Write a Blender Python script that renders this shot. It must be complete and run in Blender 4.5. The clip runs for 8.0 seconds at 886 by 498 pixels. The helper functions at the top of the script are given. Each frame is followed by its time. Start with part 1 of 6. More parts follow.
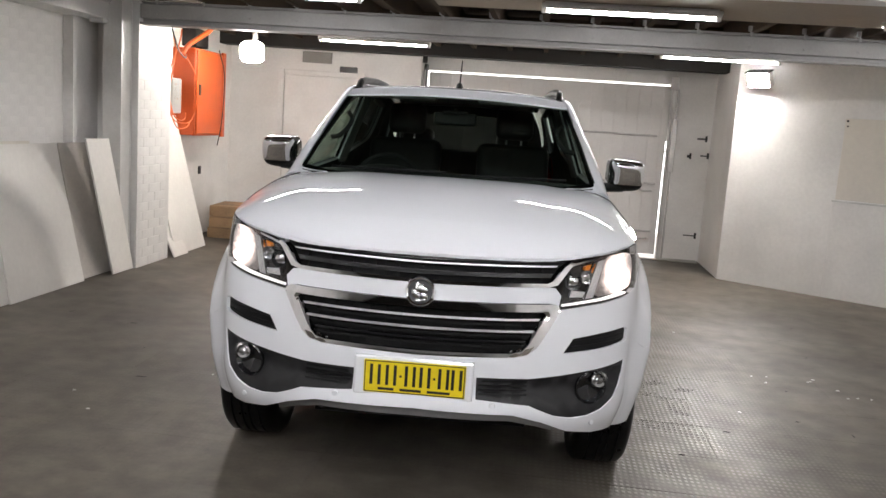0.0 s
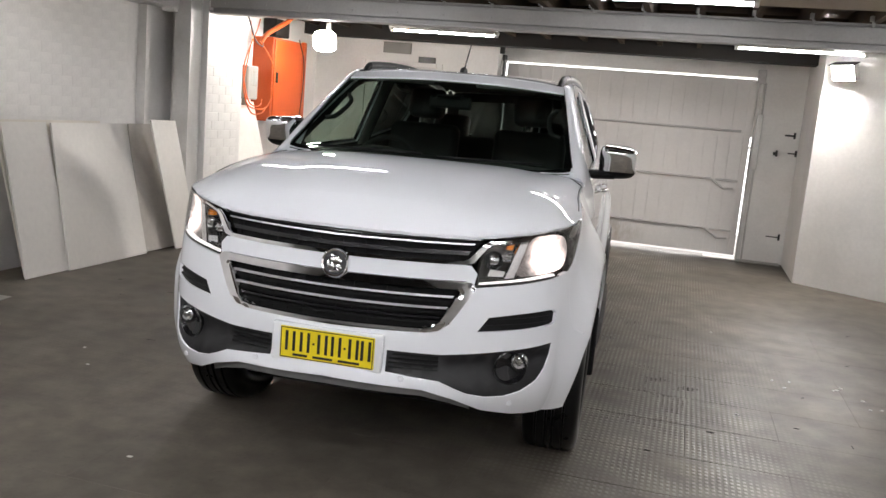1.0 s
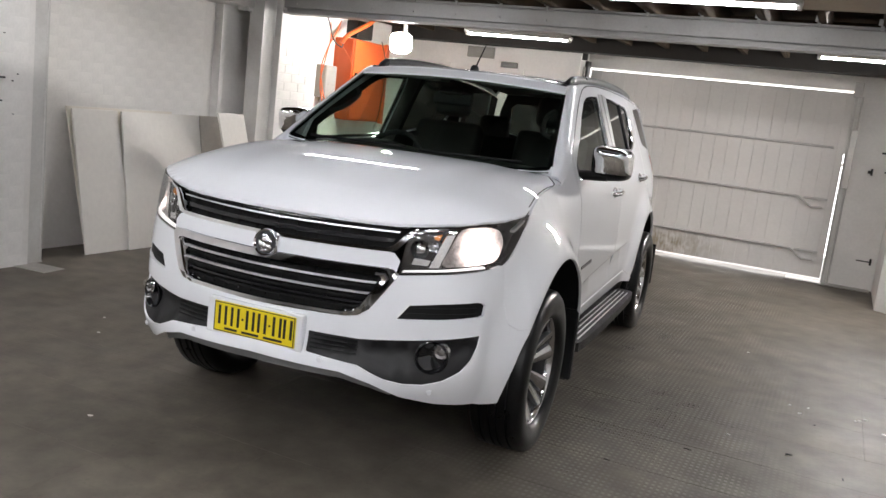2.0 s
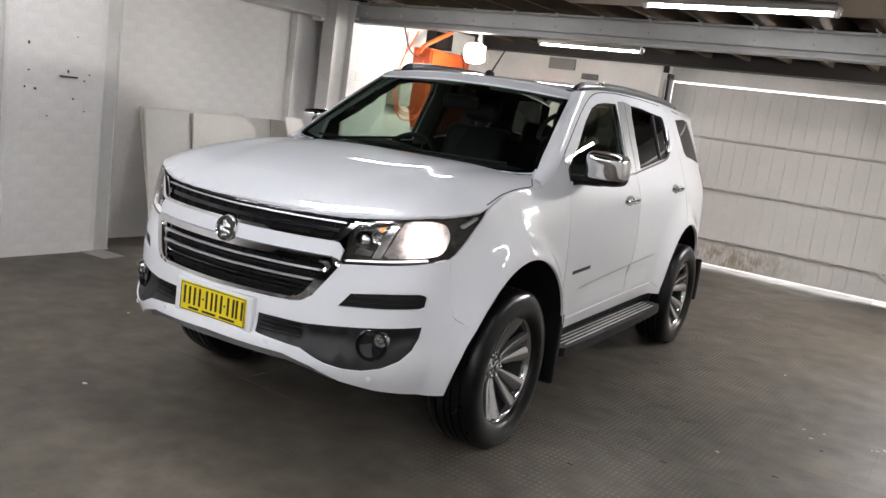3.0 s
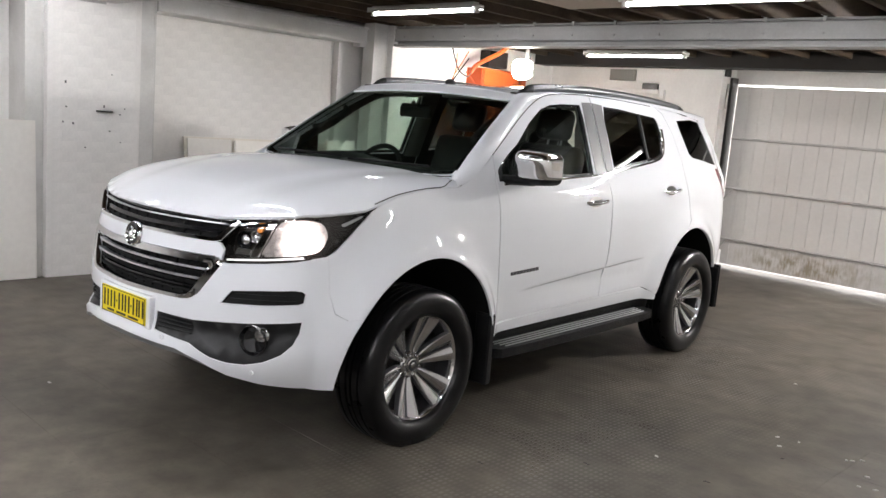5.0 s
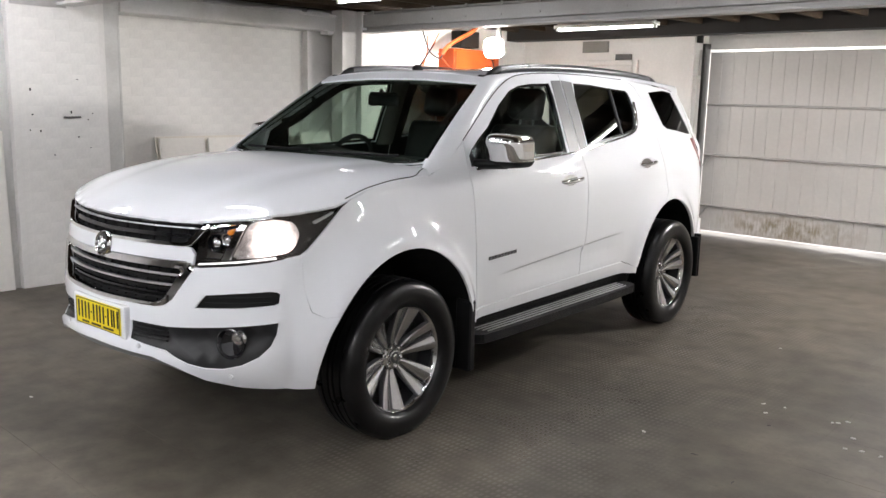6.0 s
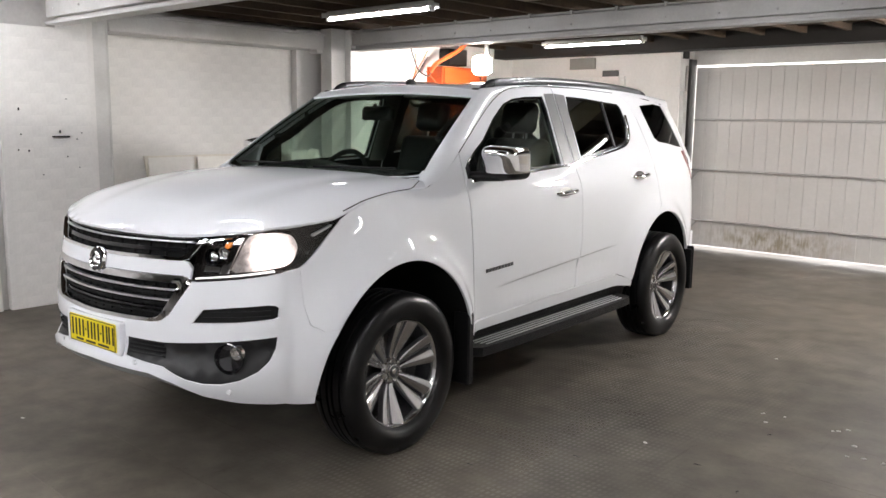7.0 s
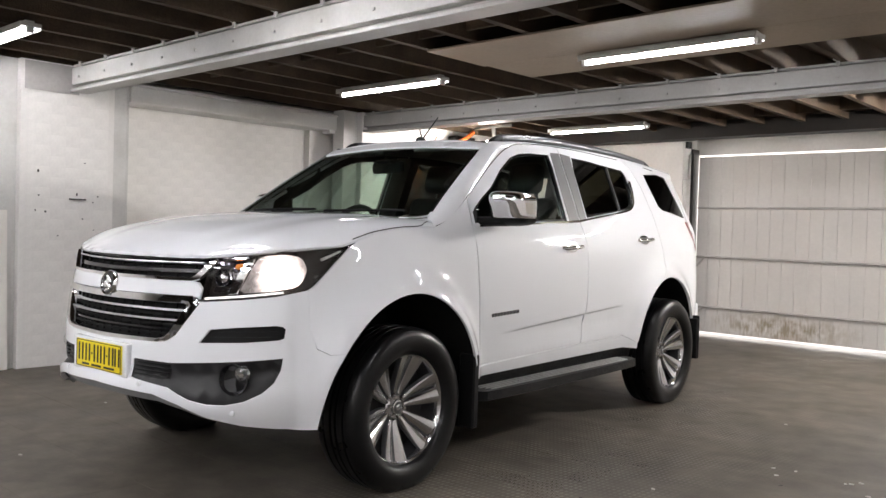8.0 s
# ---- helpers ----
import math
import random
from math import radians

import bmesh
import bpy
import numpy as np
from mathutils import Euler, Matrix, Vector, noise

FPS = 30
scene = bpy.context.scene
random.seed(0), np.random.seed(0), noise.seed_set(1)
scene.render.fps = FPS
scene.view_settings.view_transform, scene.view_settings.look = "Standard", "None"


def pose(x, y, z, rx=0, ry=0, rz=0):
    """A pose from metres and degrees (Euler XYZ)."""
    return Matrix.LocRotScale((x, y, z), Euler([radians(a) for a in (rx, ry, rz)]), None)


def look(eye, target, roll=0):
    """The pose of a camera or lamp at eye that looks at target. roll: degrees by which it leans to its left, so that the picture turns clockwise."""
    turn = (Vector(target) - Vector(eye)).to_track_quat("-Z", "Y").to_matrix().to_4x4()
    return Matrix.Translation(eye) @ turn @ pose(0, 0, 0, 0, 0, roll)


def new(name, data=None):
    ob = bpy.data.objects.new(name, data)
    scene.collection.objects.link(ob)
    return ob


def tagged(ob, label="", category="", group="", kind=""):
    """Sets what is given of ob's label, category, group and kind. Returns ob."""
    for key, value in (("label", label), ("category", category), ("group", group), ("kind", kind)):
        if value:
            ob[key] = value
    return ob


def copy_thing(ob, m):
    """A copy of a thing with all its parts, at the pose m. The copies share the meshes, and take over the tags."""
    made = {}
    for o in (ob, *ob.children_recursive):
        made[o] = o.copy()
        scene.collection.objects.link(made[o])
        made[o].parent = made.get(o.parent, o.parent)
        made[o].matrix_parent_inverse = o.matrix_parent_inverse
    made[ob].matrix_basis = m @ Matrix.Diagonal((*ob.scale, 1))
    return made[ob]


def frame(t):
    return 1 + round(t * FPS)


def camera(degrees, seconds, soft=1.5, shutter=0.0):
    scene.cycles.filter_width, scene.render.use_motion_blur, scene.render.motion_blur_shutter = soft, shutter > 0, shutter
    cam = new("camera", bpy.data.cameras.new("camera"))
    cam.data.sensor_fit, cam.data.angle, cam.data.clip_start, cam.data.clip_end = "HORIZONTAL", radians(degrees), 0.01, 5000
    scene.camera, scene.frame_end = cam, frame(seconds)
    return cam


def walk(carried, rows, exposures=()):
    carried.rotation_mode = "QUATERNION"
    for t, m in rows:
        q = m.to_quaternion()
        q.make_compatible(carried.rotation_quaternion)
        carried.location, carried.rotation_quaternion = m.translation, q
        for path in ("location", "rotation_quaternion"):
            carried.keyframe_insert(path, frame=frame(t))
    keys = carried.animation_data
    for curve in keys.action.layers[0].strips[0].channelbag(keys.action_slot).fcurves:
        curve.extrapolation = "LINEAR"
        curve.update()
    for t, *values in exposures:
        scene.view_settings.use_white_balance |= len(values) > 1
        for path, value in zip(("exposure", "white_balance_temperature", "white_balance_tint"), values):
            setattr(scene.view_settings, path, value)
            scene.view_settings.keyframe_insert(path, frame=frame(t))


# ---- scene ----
cam = camera(55.5, 8.0)
PATH = [
    (0, (0.223, -3.05, 1.529), (0.123, -1.074, 1.236), 3.9),
    (0.5, (0.662, -3.084, 1.533), (0.404, -1.124, 1.234), 4.3),
    (1, (1.025, -2.986, 1.516), (0.616, -1.055, 1.191), 4.9),
    (1.5, (1.397, -2.879, 1.507), (0.818, -0.993, 1.18), 5.4),
    (1.7, (1.555, -2.845, 1.508), (0.919, -0.978, 1.18), 5.9),
    (2.8, (2.328, -2.603, 1.543), (1.416, -0.856, 1.203), 7.9),
    (3, (2.465, -2.556, 1.536), (1.483, -0.846, 1.2), 7.8),
    (3.5, (2.792, -2.414, 1.541), (1.658, -0.805, 1.191), 7.5),
    (4, (3.043, -2.227, 1.525), (1.824, -0.682, 1.167), 7.7),
    (4.5, (3.247, -2.073, 1.527), (1.991, -0.553, 1.194), 6.8),
    (5, (3.423, -1.976, 1.541), (2.146, -0.467, 1.232), 4.7),
    (6.5, (3.449, -1.91, 1.588), (2.216, -0.38, 1.215), 0.4),
    (7, (3.395, -1.936, 1.537), (2.166, -0.387, 1.232), 0.7),
    (7.5, (3.391, -1.959, 1.417), (2.158, -0.396, 1.231), 1.5),
    (8, (3.444, -1.999, 1.194), (2.187, -0.444, 1.15), 1.7),
]
walk(cam, [(t, look(eye, target, roll)) for t, eye, target, roll in PATH], ((0, -0.08, 6480, 12.5), (1.5, -0.06, 6400, 12), (3.5, 0.0, 6330, 12), (5, 0.13, 6360, 12), (6.5, 0.17, 6380, 12), (8, 0.145, 6480, 13)))

# ---- light: fluorescent battens, some added behind the camera, two floodlights, daylight through the door's gaps ----
TUBE, GLOBE, FLOOD, HEAD = 91.0, 260.0, 1060.0, 5.0
world = bpy.data.worlds.new("world")
scene.world = world
world.use_nodes = True
sky = world.node_tree.nodes.new("ShaderNodeTexSky")
sky.sky_type, sky.sun_disc = "NISHITA", False
sky.sun_elevation, sky.sun_rotation = radians(40), radians(200)
back = world.node_tree.nodes["Background"]
world.node_tree.links.new(sky.outputs[0], back.inputs[0])
back.inputs[1].default_value = 0.12

# The room is turned a little against the car, whose axis is the y axis.
ROOM = pose(0, 0, 0, 0, 0, -3.5)


TILE = 0.463      # side of a rubber floor tile


# ---- materials ----
def mat(name, colour, rough=0.5, metal=0.0, vary=0.12, scale=6.0, fine=60.0, bump=0.0, bump_scale=90.0, dirt=0.0, dirt_colour=(0.2, 0.17, 0.13), dirt_scale=1.2, coat=0.0, per=0.0, rough_vary=0.1, spec=0.5, chips=0.0):
    """A surface with colour varied at two scales, stains and fine relief."""
    m = bpy.data.materials.new(name)
    m.use_nodes = True
    nt = m.node_tree
    b = nt.nodes["Principled BSDF"]
    b.inputs["Metallic"].default_value = metal
    b.inputs["Specular IOR Level"].default_value = spec
    if coat:
        b.inputs["Coat Weight"].default_value = coat
        b.inputs["Coat Roughness"].default_value = 0.03
    tc = nt.nodes.new("ShaderNodeTexCoord")

    def tex(s, detail=4.0):
        n = nt.nodes.new("ShaderNodeTexNoise")
        n.inputs["Scale"].default_value, n.inputs["Detail"].default_value = s, detail
        nt.links.new(tc.outputs["Object"], n.inputs["Vector"])
        return n.outputs["Fac"]

    def maths(op, a, c):
        n = nt.nodes.new("ShaderNodeMath")
        n.operation = op
        for i, v in enumerate((a, c)):
            if isinstance(v, (int, float)):
                n.inputs[i].default_value = v
            else:
                nt.links.new(v, n.inputs[i])
        return n.outputs[0]

    big, small = tex(scale), tex(fine, 2.0)
    f = maths("ADD", maths("MULTIPLY", big, 0.65), maths("MULTIPLY", small, 0.35))
    if per:
        oi = nt.nodes.new("ShaderNodeObjectInfo")
        f = maths("ADD", f, maths("MULTIPLY", maths("SUBTRACT", oi.outputs["Random"], 0.5), per))
    ramp = nt.nodes.new("ShaderNodeMapRange")
    nt.links.new(f, ramp.inputs["Value"])
    ramp.inputs["From Min"].default_value, ramp.inputs["From Max"].default_value = 0.3, 0.7
    ramp.inputs["To Min"].default_value, ramp.inputs["To Max"].default_value = 1 - vary, 1 + vary * 0.6
    mul = nt.nodes.new("ShaderNodeVectorMath")
    mul.operation = "SCALE"
    mul.inputs[0].default_value = colour[:3]
    nt.links.new(ramp.outputs[0], mul.inputs["Scale"])
    out = mul.outputs[0]
    if dirt:
        mix = nt.nodes.new("ShaderNodeMix")
        mix.data_type = "RGBA"
        d = nt.nodes.new("ShaderNodeMapRange")
        nt.links.new(tex(dirt_scale, 6.0), d.inputs["Value"])
        d.inputs["From Min"].default_value, d.inputs["From Max"].default_value, d.inputs["To Max"].default_value = 0.48, 0.75, dirt
        nt.links.new(d.outputs[0], mix.inputs["Factor"])
        nt.links.new(out, mix.inputs["A"])
        mix.inputs["B"].default_value = (*dirt_colour, 1)
        out = mix.outputs["Result"]
    if chips:
        # small dark chips and scrapes in old paint, gathered in patches
        mix = nt.nodes.new("ShaderNodeMix")
        mix.data_type = "RGBA"
        d = nt.nodes.new("ShaderNodeMapRange")
        nt.links.new(maths("ADD", tex(17.0, 3.0), maths("MULTIPLY", tex(1.1, 2.0), 0.35)), d.inputs["Value"])
        d.inputs["From Min"].default_value, d.inputs["From Max"].default_value, d.inputs["To Max"].default_value = 0.90, 0.93, chips
        nt.links.new(d.outputs[0], mix.inputs["Factor"])
        nt.links.new(out, mix.inputs["A"])
        mix.inputs["B"].default_value = (0.20, 0.17, 0.15, 1)
        out = mix.outputs["Result"]
    nt.links.new(out, b.inputs["Base Color"])
    rr = nt.nodes.new("ShaderNodeMapRange")
    nt.links.new(big, rr.inputs["Value"])
    rr.inputs["From Min"].default_value, rr.inputs["From Max"].default_value = 0.3, 0.7
    rr.inputs["To Min"].default_value, rr.inputs["To Max"].default_value = max(0.0, rough - rough_vary * rough), min(1.0, rough + rough_vary * rough)
    nt.links.new(rr.outputs[0], b.inputs["Roughness"])
    if bump:
        bp = nt.nodes.new("ShaderNodeBump")
        bp.inputs["Strength"].default_value, bp.inputs["Distance"].default_value = bump, 0.004
        nt.links.new(maths("ADD", tex(bump_scale, 3.0), big), bp.inputs["Height"])
        nt.links.new(bp.outputs[0], b.inputs["Normal"])
    return m


def glow(name, colour, strength):
    m = bpy.data.materials.new(name)
    m.use_nodes = True
    b = m.node_tree.nodes["Principled BSDF"]
    b.inputs["Base Color"].default_value = (*colour, 1)
    b.inputs["Emission Color"].default_value = (*colour, 1)
    b.inputs["Emission Strength"].default_value = strength
    return m


def pane(name, tint, ior=1.5):
    """Clear or tinted sheet glass: light passes, and Fresnel gives the gloss."""
    m = bpy.data.materials.new(name)
    m.use_nodes = True
    nt = m.node_tree
    nt.nodes.remove(nt.nodes["Principled BSDF"])
    t, g, x, lw, pw, ma = (nt.nodes.new("ShaderNode" + k) for k in ("BsdfTransparent", "BsdfGlossy", "MixShader", "LayerWeight", "Math", "Math"))
    t.inputs[0].default_value, g.inputs["Roughness"].default_value, lw.inputs[0].default_value = (*tint, 1), 0.01, 0.5
    pw.operation, pw.inputs[1].default_value = "POWER", 5.0
    base = ((ior - 1) / (ior + 1)) ** 2
    ma.operation, ma.inputs[1].default_value, ma.inputs[2].default_value = "MULTIPLY_ADD", 1 - base, base
    for a, c in ((lw.outputs["Facing"], pw.inputs[0]), (pw.outputs[0], ma.inputs[0]), (ma.outputs[0], x.inputs[0]), (t.outputs[0], x.inputs[1]), (g.outputs[0], x.inputs[2]), (x.outputs[0], nt.nodes["Material Output"].inputs[0])):
        nt.links.new(a, c)
    return m


def floor_material():
    """Worn grey rubber tiles: rows of low pads with polished tops, lightened where lamps glint, and dull, dusty gaps.
    """
    m = mat("floor_rubber", (0.115, 0.100, 0.080), 0.5, vary=0.18, scale=2.0, fine=30.0, per=0.05, spec=0.5)
    nt = m.node_tree
    b = nt.nodes["Principled BSDF"]
    tc, geo = nt.nodes.new("ShaderNodeTexCoord"), nt.nodes.new("ShaderNodeNewGeometry")
    sep = nt.nodes.new("ShaderNodeSeparateXYZ")
    nt.links.new(tc.outputs["Object"], sep.inputs[0])

    def op(kind, a, c=0.0, d=0.0):
        n = nt.nodes.new("ShaderNodeMath")
        n.operation = kind
        for i, v in enumerate((a, c, d)):
            if isinstance(v, (int, float)):
                n.inputs[i].default_value = v
            else:
                nt.links.new(v, n.inputs[i])
        return n.outputs[0]

    def remap(v, lo, hi, a, c, smooth=False):
        r = nt.nodes.new("ShaderNodeMapRange")
        if smooth:
            r.interpolation_type = "SMOOTHSTEP"
        nt.links.new(v, r.inputs["Value"])
        for k, q in zip(("From Min", "From Max", "To Min", "To Max"), (lo, hi, a, c)):
            r.inputs[k].default_value = q
        return r.outputs[0]

    def cloud(scale, detail=5.0):
        n = nt.nodes.new("ShaderNodeTexNoise")
        n.inputs["Scale"].default_value, n.inputs["Detail"].default_value = scale, detail
        nt.links.new(geo.outputs["Position"], n.inputs["Vector"])
        return n.outputs["Fac"]

    def ramp(axis, pitch, lo, hi):
        u = op("ABSOLUTE", op("SUBTRACT", op("FRACT", op("DIVIDE", sep.outputs[axis], pitch)), 0.5))
        return remap(u, lo, hi, 1.0, 0.0, True)

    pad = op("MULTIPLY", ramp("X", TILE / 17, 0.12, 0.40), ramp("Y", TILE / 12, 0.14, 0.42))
    # pads are kept only where the lamps glint on them beside the car
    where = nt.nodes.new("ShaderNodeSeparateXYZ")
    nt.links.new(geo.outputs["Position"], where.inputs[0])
    ragged_x = op("ADD", where.outputs["X"], op("MULTIPLY", op("SUBTRACT", cloud(0.9, 4.0), 0.5), 1.8))
    ragged_y = op("ADD", where.outputs["Y"], op("MULTIPLY", op("SUBTRACT", cloud(1.3, 4.0), 0.5), 1.2))
    worn = op("MULTIPLY", remap(ragged_x, 1.35, 2.15, 1.0, 0.03), remap(cloud(4.0, 7.0), 0.34, 0.60, 0.18, 1.0))
    worn = op("MULTIPLY", worn, op("MULTIPLY", remap(ragged_y, 0.10, 0.65, 0.0, 1.0), remap(where.outputs["X"], 0.4, 1.0, 0.1, 1.0)))
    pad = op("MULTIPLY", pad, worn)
    # polished tops, dull gaps, hazy dust over both
    rough = op("SUBTRACT", remap(cloud(1.7), 0.3, 0.7, 0.50, 0.62), op("MULTIPLY", pad, 0.32))
    nt.links.new(rough, b.inputs["Roughness"])
    nt.links.new(op("MULTIPLY_ADD", cloud(3.0, 7.0), 0.36, 0.09), b.inputs["Specular IOR Level"])
    base = b.inputs["Base Color"].links[0].from_socket
    # pad tops are toned lighter here to carry the lamps' glint
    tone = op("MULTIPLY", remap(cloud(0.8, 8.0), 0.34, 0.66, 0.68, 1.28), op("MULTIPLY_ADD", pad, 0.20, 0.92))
    tone = op("MULTIPLY", tone, remap(cloud(26.0, 3.0), 0.60, 0.76, 1.0, 0.78))
    tone = op("MULTIPLY", tone, remap(cloud(6.5, 9.0), 0.36, 0.64, 0.84, 1.14))
    sc = nt.nodes.new("ShaderNodeVectorMath")
    sc.operation = "SCALE"
    nt.links.new(base, sc.inputs[0])
    nt.links.new(tone, sc.inputs["Scale"])
    nt.links.new(sc.outputs[0], b.inputs["Base Color"])
    bp = nt.nodes.new("ShaderNodeBump")
    bp.inputs["Strength"].default_value, bp.inputs["Distance"].default_value = 0.62, 0.0023
    nt.links.new(op("ADD", pad, op("MULTIPLY", cloud(60.0, 3.0), 0.35)), bp.inputs["Height"])
    nt.links.new(bp.outputs[0], b.inputs["Normal"])
    return m


def sheet_ply(name, colour):
    return mat(name, colour, 0.6, vary=0.22, scale=2.0, fine=40.0, bump=0.15, dirt=0.25, dirt_colour=(0.3, 0.24, 0.16))


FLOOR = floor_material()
WALL = mat("white_painted_wall", (0.84, 0.82, 0.79), 0.55, vary=0.10, scale=2.2, fine=30.0, bump=0.35, bump_scale=60.0, dirt=0.30, dirt_colour=(0.50, 0.465, 0.42))
BRICK = mat("white_painted_brick", (0.84, 0.82, 0.79), 0.5, vary=0.10, scale=5.0, fine=50.0, bump=0.3, bump_scale=70.0, dirt=0.2, dirt_colour=(0.45, 0.42, 0.38), per=0.03, chips=0.45)
STEEL = mat("white_painted_steel", (0.66, 0.65, 0.625), 0.45, vary=0.12, scale=3.0, fine=45.0, bump=0.2, dirt=0.35, dirt_colour=(0.36, 0.32, 0.27), dirt_scale=2.5)
TIMBER = mat("old_joist_timber", (0.076, 0.054, 0.036), 0.85, vary=0.45, scale=4.0, fine=60.0, bump=0.5, dirt=0.5, dirt_colour=(0.035, 0.027, 0.020), spec=0.2)
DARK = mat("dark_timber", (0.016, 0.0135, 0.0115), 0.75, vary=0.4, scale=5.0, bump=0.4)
TAN = sheet_ply("tan_board", (0.29, 0.228, 0.165))
YELLOWED = sheet_ply("yellowed_board", (0.20, 0.175, 0.075))
CREAM = mat("cream_board", (0.77, 0.72, 0.64), 0.6, vary=0.08, scale=1.5, fine=25.0, dirt=0.10, dirt_colour=(0.5, 0.45, 0.38))
PALE = mat("pale_board", (0.84, 0.81, 0.76), 0.55, vary=0.08, scale=1.5, fine=25.0, dirt=0.15, dirt_colour=(0.5, 0.45, 0.4))
GREYBOARD = mat("grey_board", (0.56, 0.52, 0.47), 0.65, vary=0.14, scale=2.0, fine=30.0)
PIERSHADE = mat("pier_head_shade", (0.52, 0.50, 0.48), 0.7, vary=0.15, scale=4.0, fine=30.0, bump=0.3)
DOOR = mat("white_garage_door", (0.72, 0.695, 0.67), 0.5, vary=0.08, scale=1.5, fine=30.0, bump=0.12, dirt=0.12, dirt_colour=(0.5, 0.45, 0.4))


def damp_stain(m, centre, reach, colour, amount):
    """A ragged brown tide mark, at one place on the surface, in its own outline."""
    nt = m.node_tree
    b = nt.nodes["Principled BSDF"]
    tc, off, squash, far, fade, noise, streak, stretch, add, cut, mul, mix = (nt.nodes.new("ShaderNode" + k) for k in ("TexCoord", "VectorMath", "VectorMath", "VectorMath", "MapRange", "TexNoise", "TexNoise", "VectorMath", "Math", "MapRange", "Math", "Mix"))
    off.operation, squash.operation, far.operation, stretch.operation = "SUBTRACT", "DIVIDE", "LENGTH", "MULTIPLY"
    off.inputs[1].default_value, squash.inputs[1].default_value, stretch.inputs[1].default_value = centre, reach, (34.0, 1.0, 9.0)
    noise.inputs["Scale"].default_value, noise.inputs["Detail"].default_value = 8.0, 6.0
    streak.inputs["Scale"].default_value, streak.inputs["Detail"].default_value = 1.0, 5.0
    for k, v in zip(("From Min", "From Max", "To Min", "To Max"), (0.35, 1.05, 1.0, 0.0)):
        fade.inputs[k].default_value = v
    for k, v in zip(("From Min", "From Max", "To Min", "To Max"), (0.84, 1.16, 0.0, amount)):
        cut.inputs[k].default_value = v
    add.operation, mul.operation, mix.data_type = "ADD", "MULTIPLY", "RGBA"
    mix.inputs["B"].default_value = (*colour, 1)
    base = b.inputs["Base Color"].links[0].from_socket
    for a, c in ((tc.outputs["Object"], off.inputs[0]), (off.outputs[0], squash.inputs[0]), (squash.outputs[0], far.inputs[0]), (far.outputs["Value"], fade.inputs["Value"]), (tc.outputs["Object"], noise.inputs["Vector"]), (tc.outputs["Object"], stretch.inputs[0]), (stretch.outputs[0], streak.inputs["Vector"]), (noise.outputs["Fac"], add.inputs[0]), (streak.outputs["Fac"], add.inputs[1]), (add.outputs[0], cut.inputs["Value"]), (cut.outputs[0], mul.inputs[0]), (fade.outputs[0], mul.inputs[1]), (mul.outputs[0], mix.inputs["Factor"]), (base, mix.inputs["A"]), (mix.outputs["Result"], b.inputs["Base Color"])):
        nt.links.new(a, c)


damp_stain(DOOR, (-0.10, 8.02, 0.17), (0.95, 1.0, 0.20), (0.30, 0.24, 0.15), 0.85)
PIPE = mat("grey_painted_pipe", (0.52, 0.50, 0.48), 0.45, vary=0.2, scale=8.0)
IRON = mat("dark_iron", (0.05, 0.048, 0.045), 0.5, metal=0.6, vary=0.3)
ORANGE = mat("orange_enamel", (0.64, 0.10, 0.016), 0.38, vary=0.12, scale=4.0, dirt=0.15, dirt_colour=(0.35, 0.08, 0.02))
HOSE = mat("orange_cable", (0.66, 0.12, 0.02), 0.5, vary=0.15)
GREYBOX = mat("grey_meter_plastic", (0.30, 0.29, 0.265), 0.45, vary=0.12)
WOOD = mat("raw_crate_wood", (0.34, 0.22, 0.12), 0.7, vary=0.35, scale=6.0, bump=0.4, per=0.4)
VENT = mat("vent_grey", (0.27, 0.26, 0.235), 0.5, vary=0.15)
BLACKSIGN = mat("black_sign", (0.03, 0.03, 0.03), 0.4, vary=0.2)
PAPER = mat("paper_scrap", (0.55, 0.53, 0.50), 0.8, vary=0.08)
FLOORPLATE = mat("worn_metal_plate", (0.36, 0.345, 0.32), 0.4, metal=0.3, vary=0.25, scale=8.0, bump=0.2)
BATTEN = mat("white_batten_housing", (0.62, 0.61, 0.58), 0.45, vary=0.12, dirt=0.3)
RAIL = mat("dark_roof_rail", (0.075, 0.075, 0.08), 0.3, metal=0.5, vary=0.08)
ENAMEL = mat("white_lamp_enamel", (0.78, 0.77, 0.74), 0.35, vary=0.06)
TUBEGLOW = glow("tube_light", (0.985, 0.985, 1.0), TUBE)
# rear tubes at 0.42 strength, weakened to keep the back wall dim
REARTUBE = glow("rear_tube_light", (1.0, 0.98, 0.96), TUBE * 0.42)
FLOODGLOW = glow("flood_light", (1.0, 0.965, 0.91), FLOOD)
GLOBEGLOW = glow("globe_light", (1.0, 0.95, 0.87), GLOBE)
DAYGLOW = glow("bright_daylight", (1.0, 0.97, 0.93), 4.0)
OUTSIDE = mat("outside_concrete", (0.45, 0.44, 0.42), 0.8, vary=0.2, scale=2.0)

PAINT = mat("white_car_paint", (0.80, 0.814, 0.842), 0.5, vary=0.012, scale=3.0, coat=1.0, spec=0.15)
CHROME = mat("chrome", (0.86, 0.86, 0.87), 0.06, metal=1.0, vary=0.03)
ALLOY = mat("machined_alloy", (0.58, 0.58, 0.59), 0.15, metal=1.0, vary=0.08)
DISCIRON = mat("worn_brake_iron", (0.10, 0.095, 0.09), 0.45, metal=0.7, vary=0.3, scale=20.0)
SPOKE = mat("satin_grey_spoke", (0.17, 0.17, 0.175), 0.32, metal=0.7, vary=0.1)
ALLOYDARK = mat("grey_alloy_pocket", (0.040, 0.040, 0.042), 0.4, metal=0.3, vary=0.1)
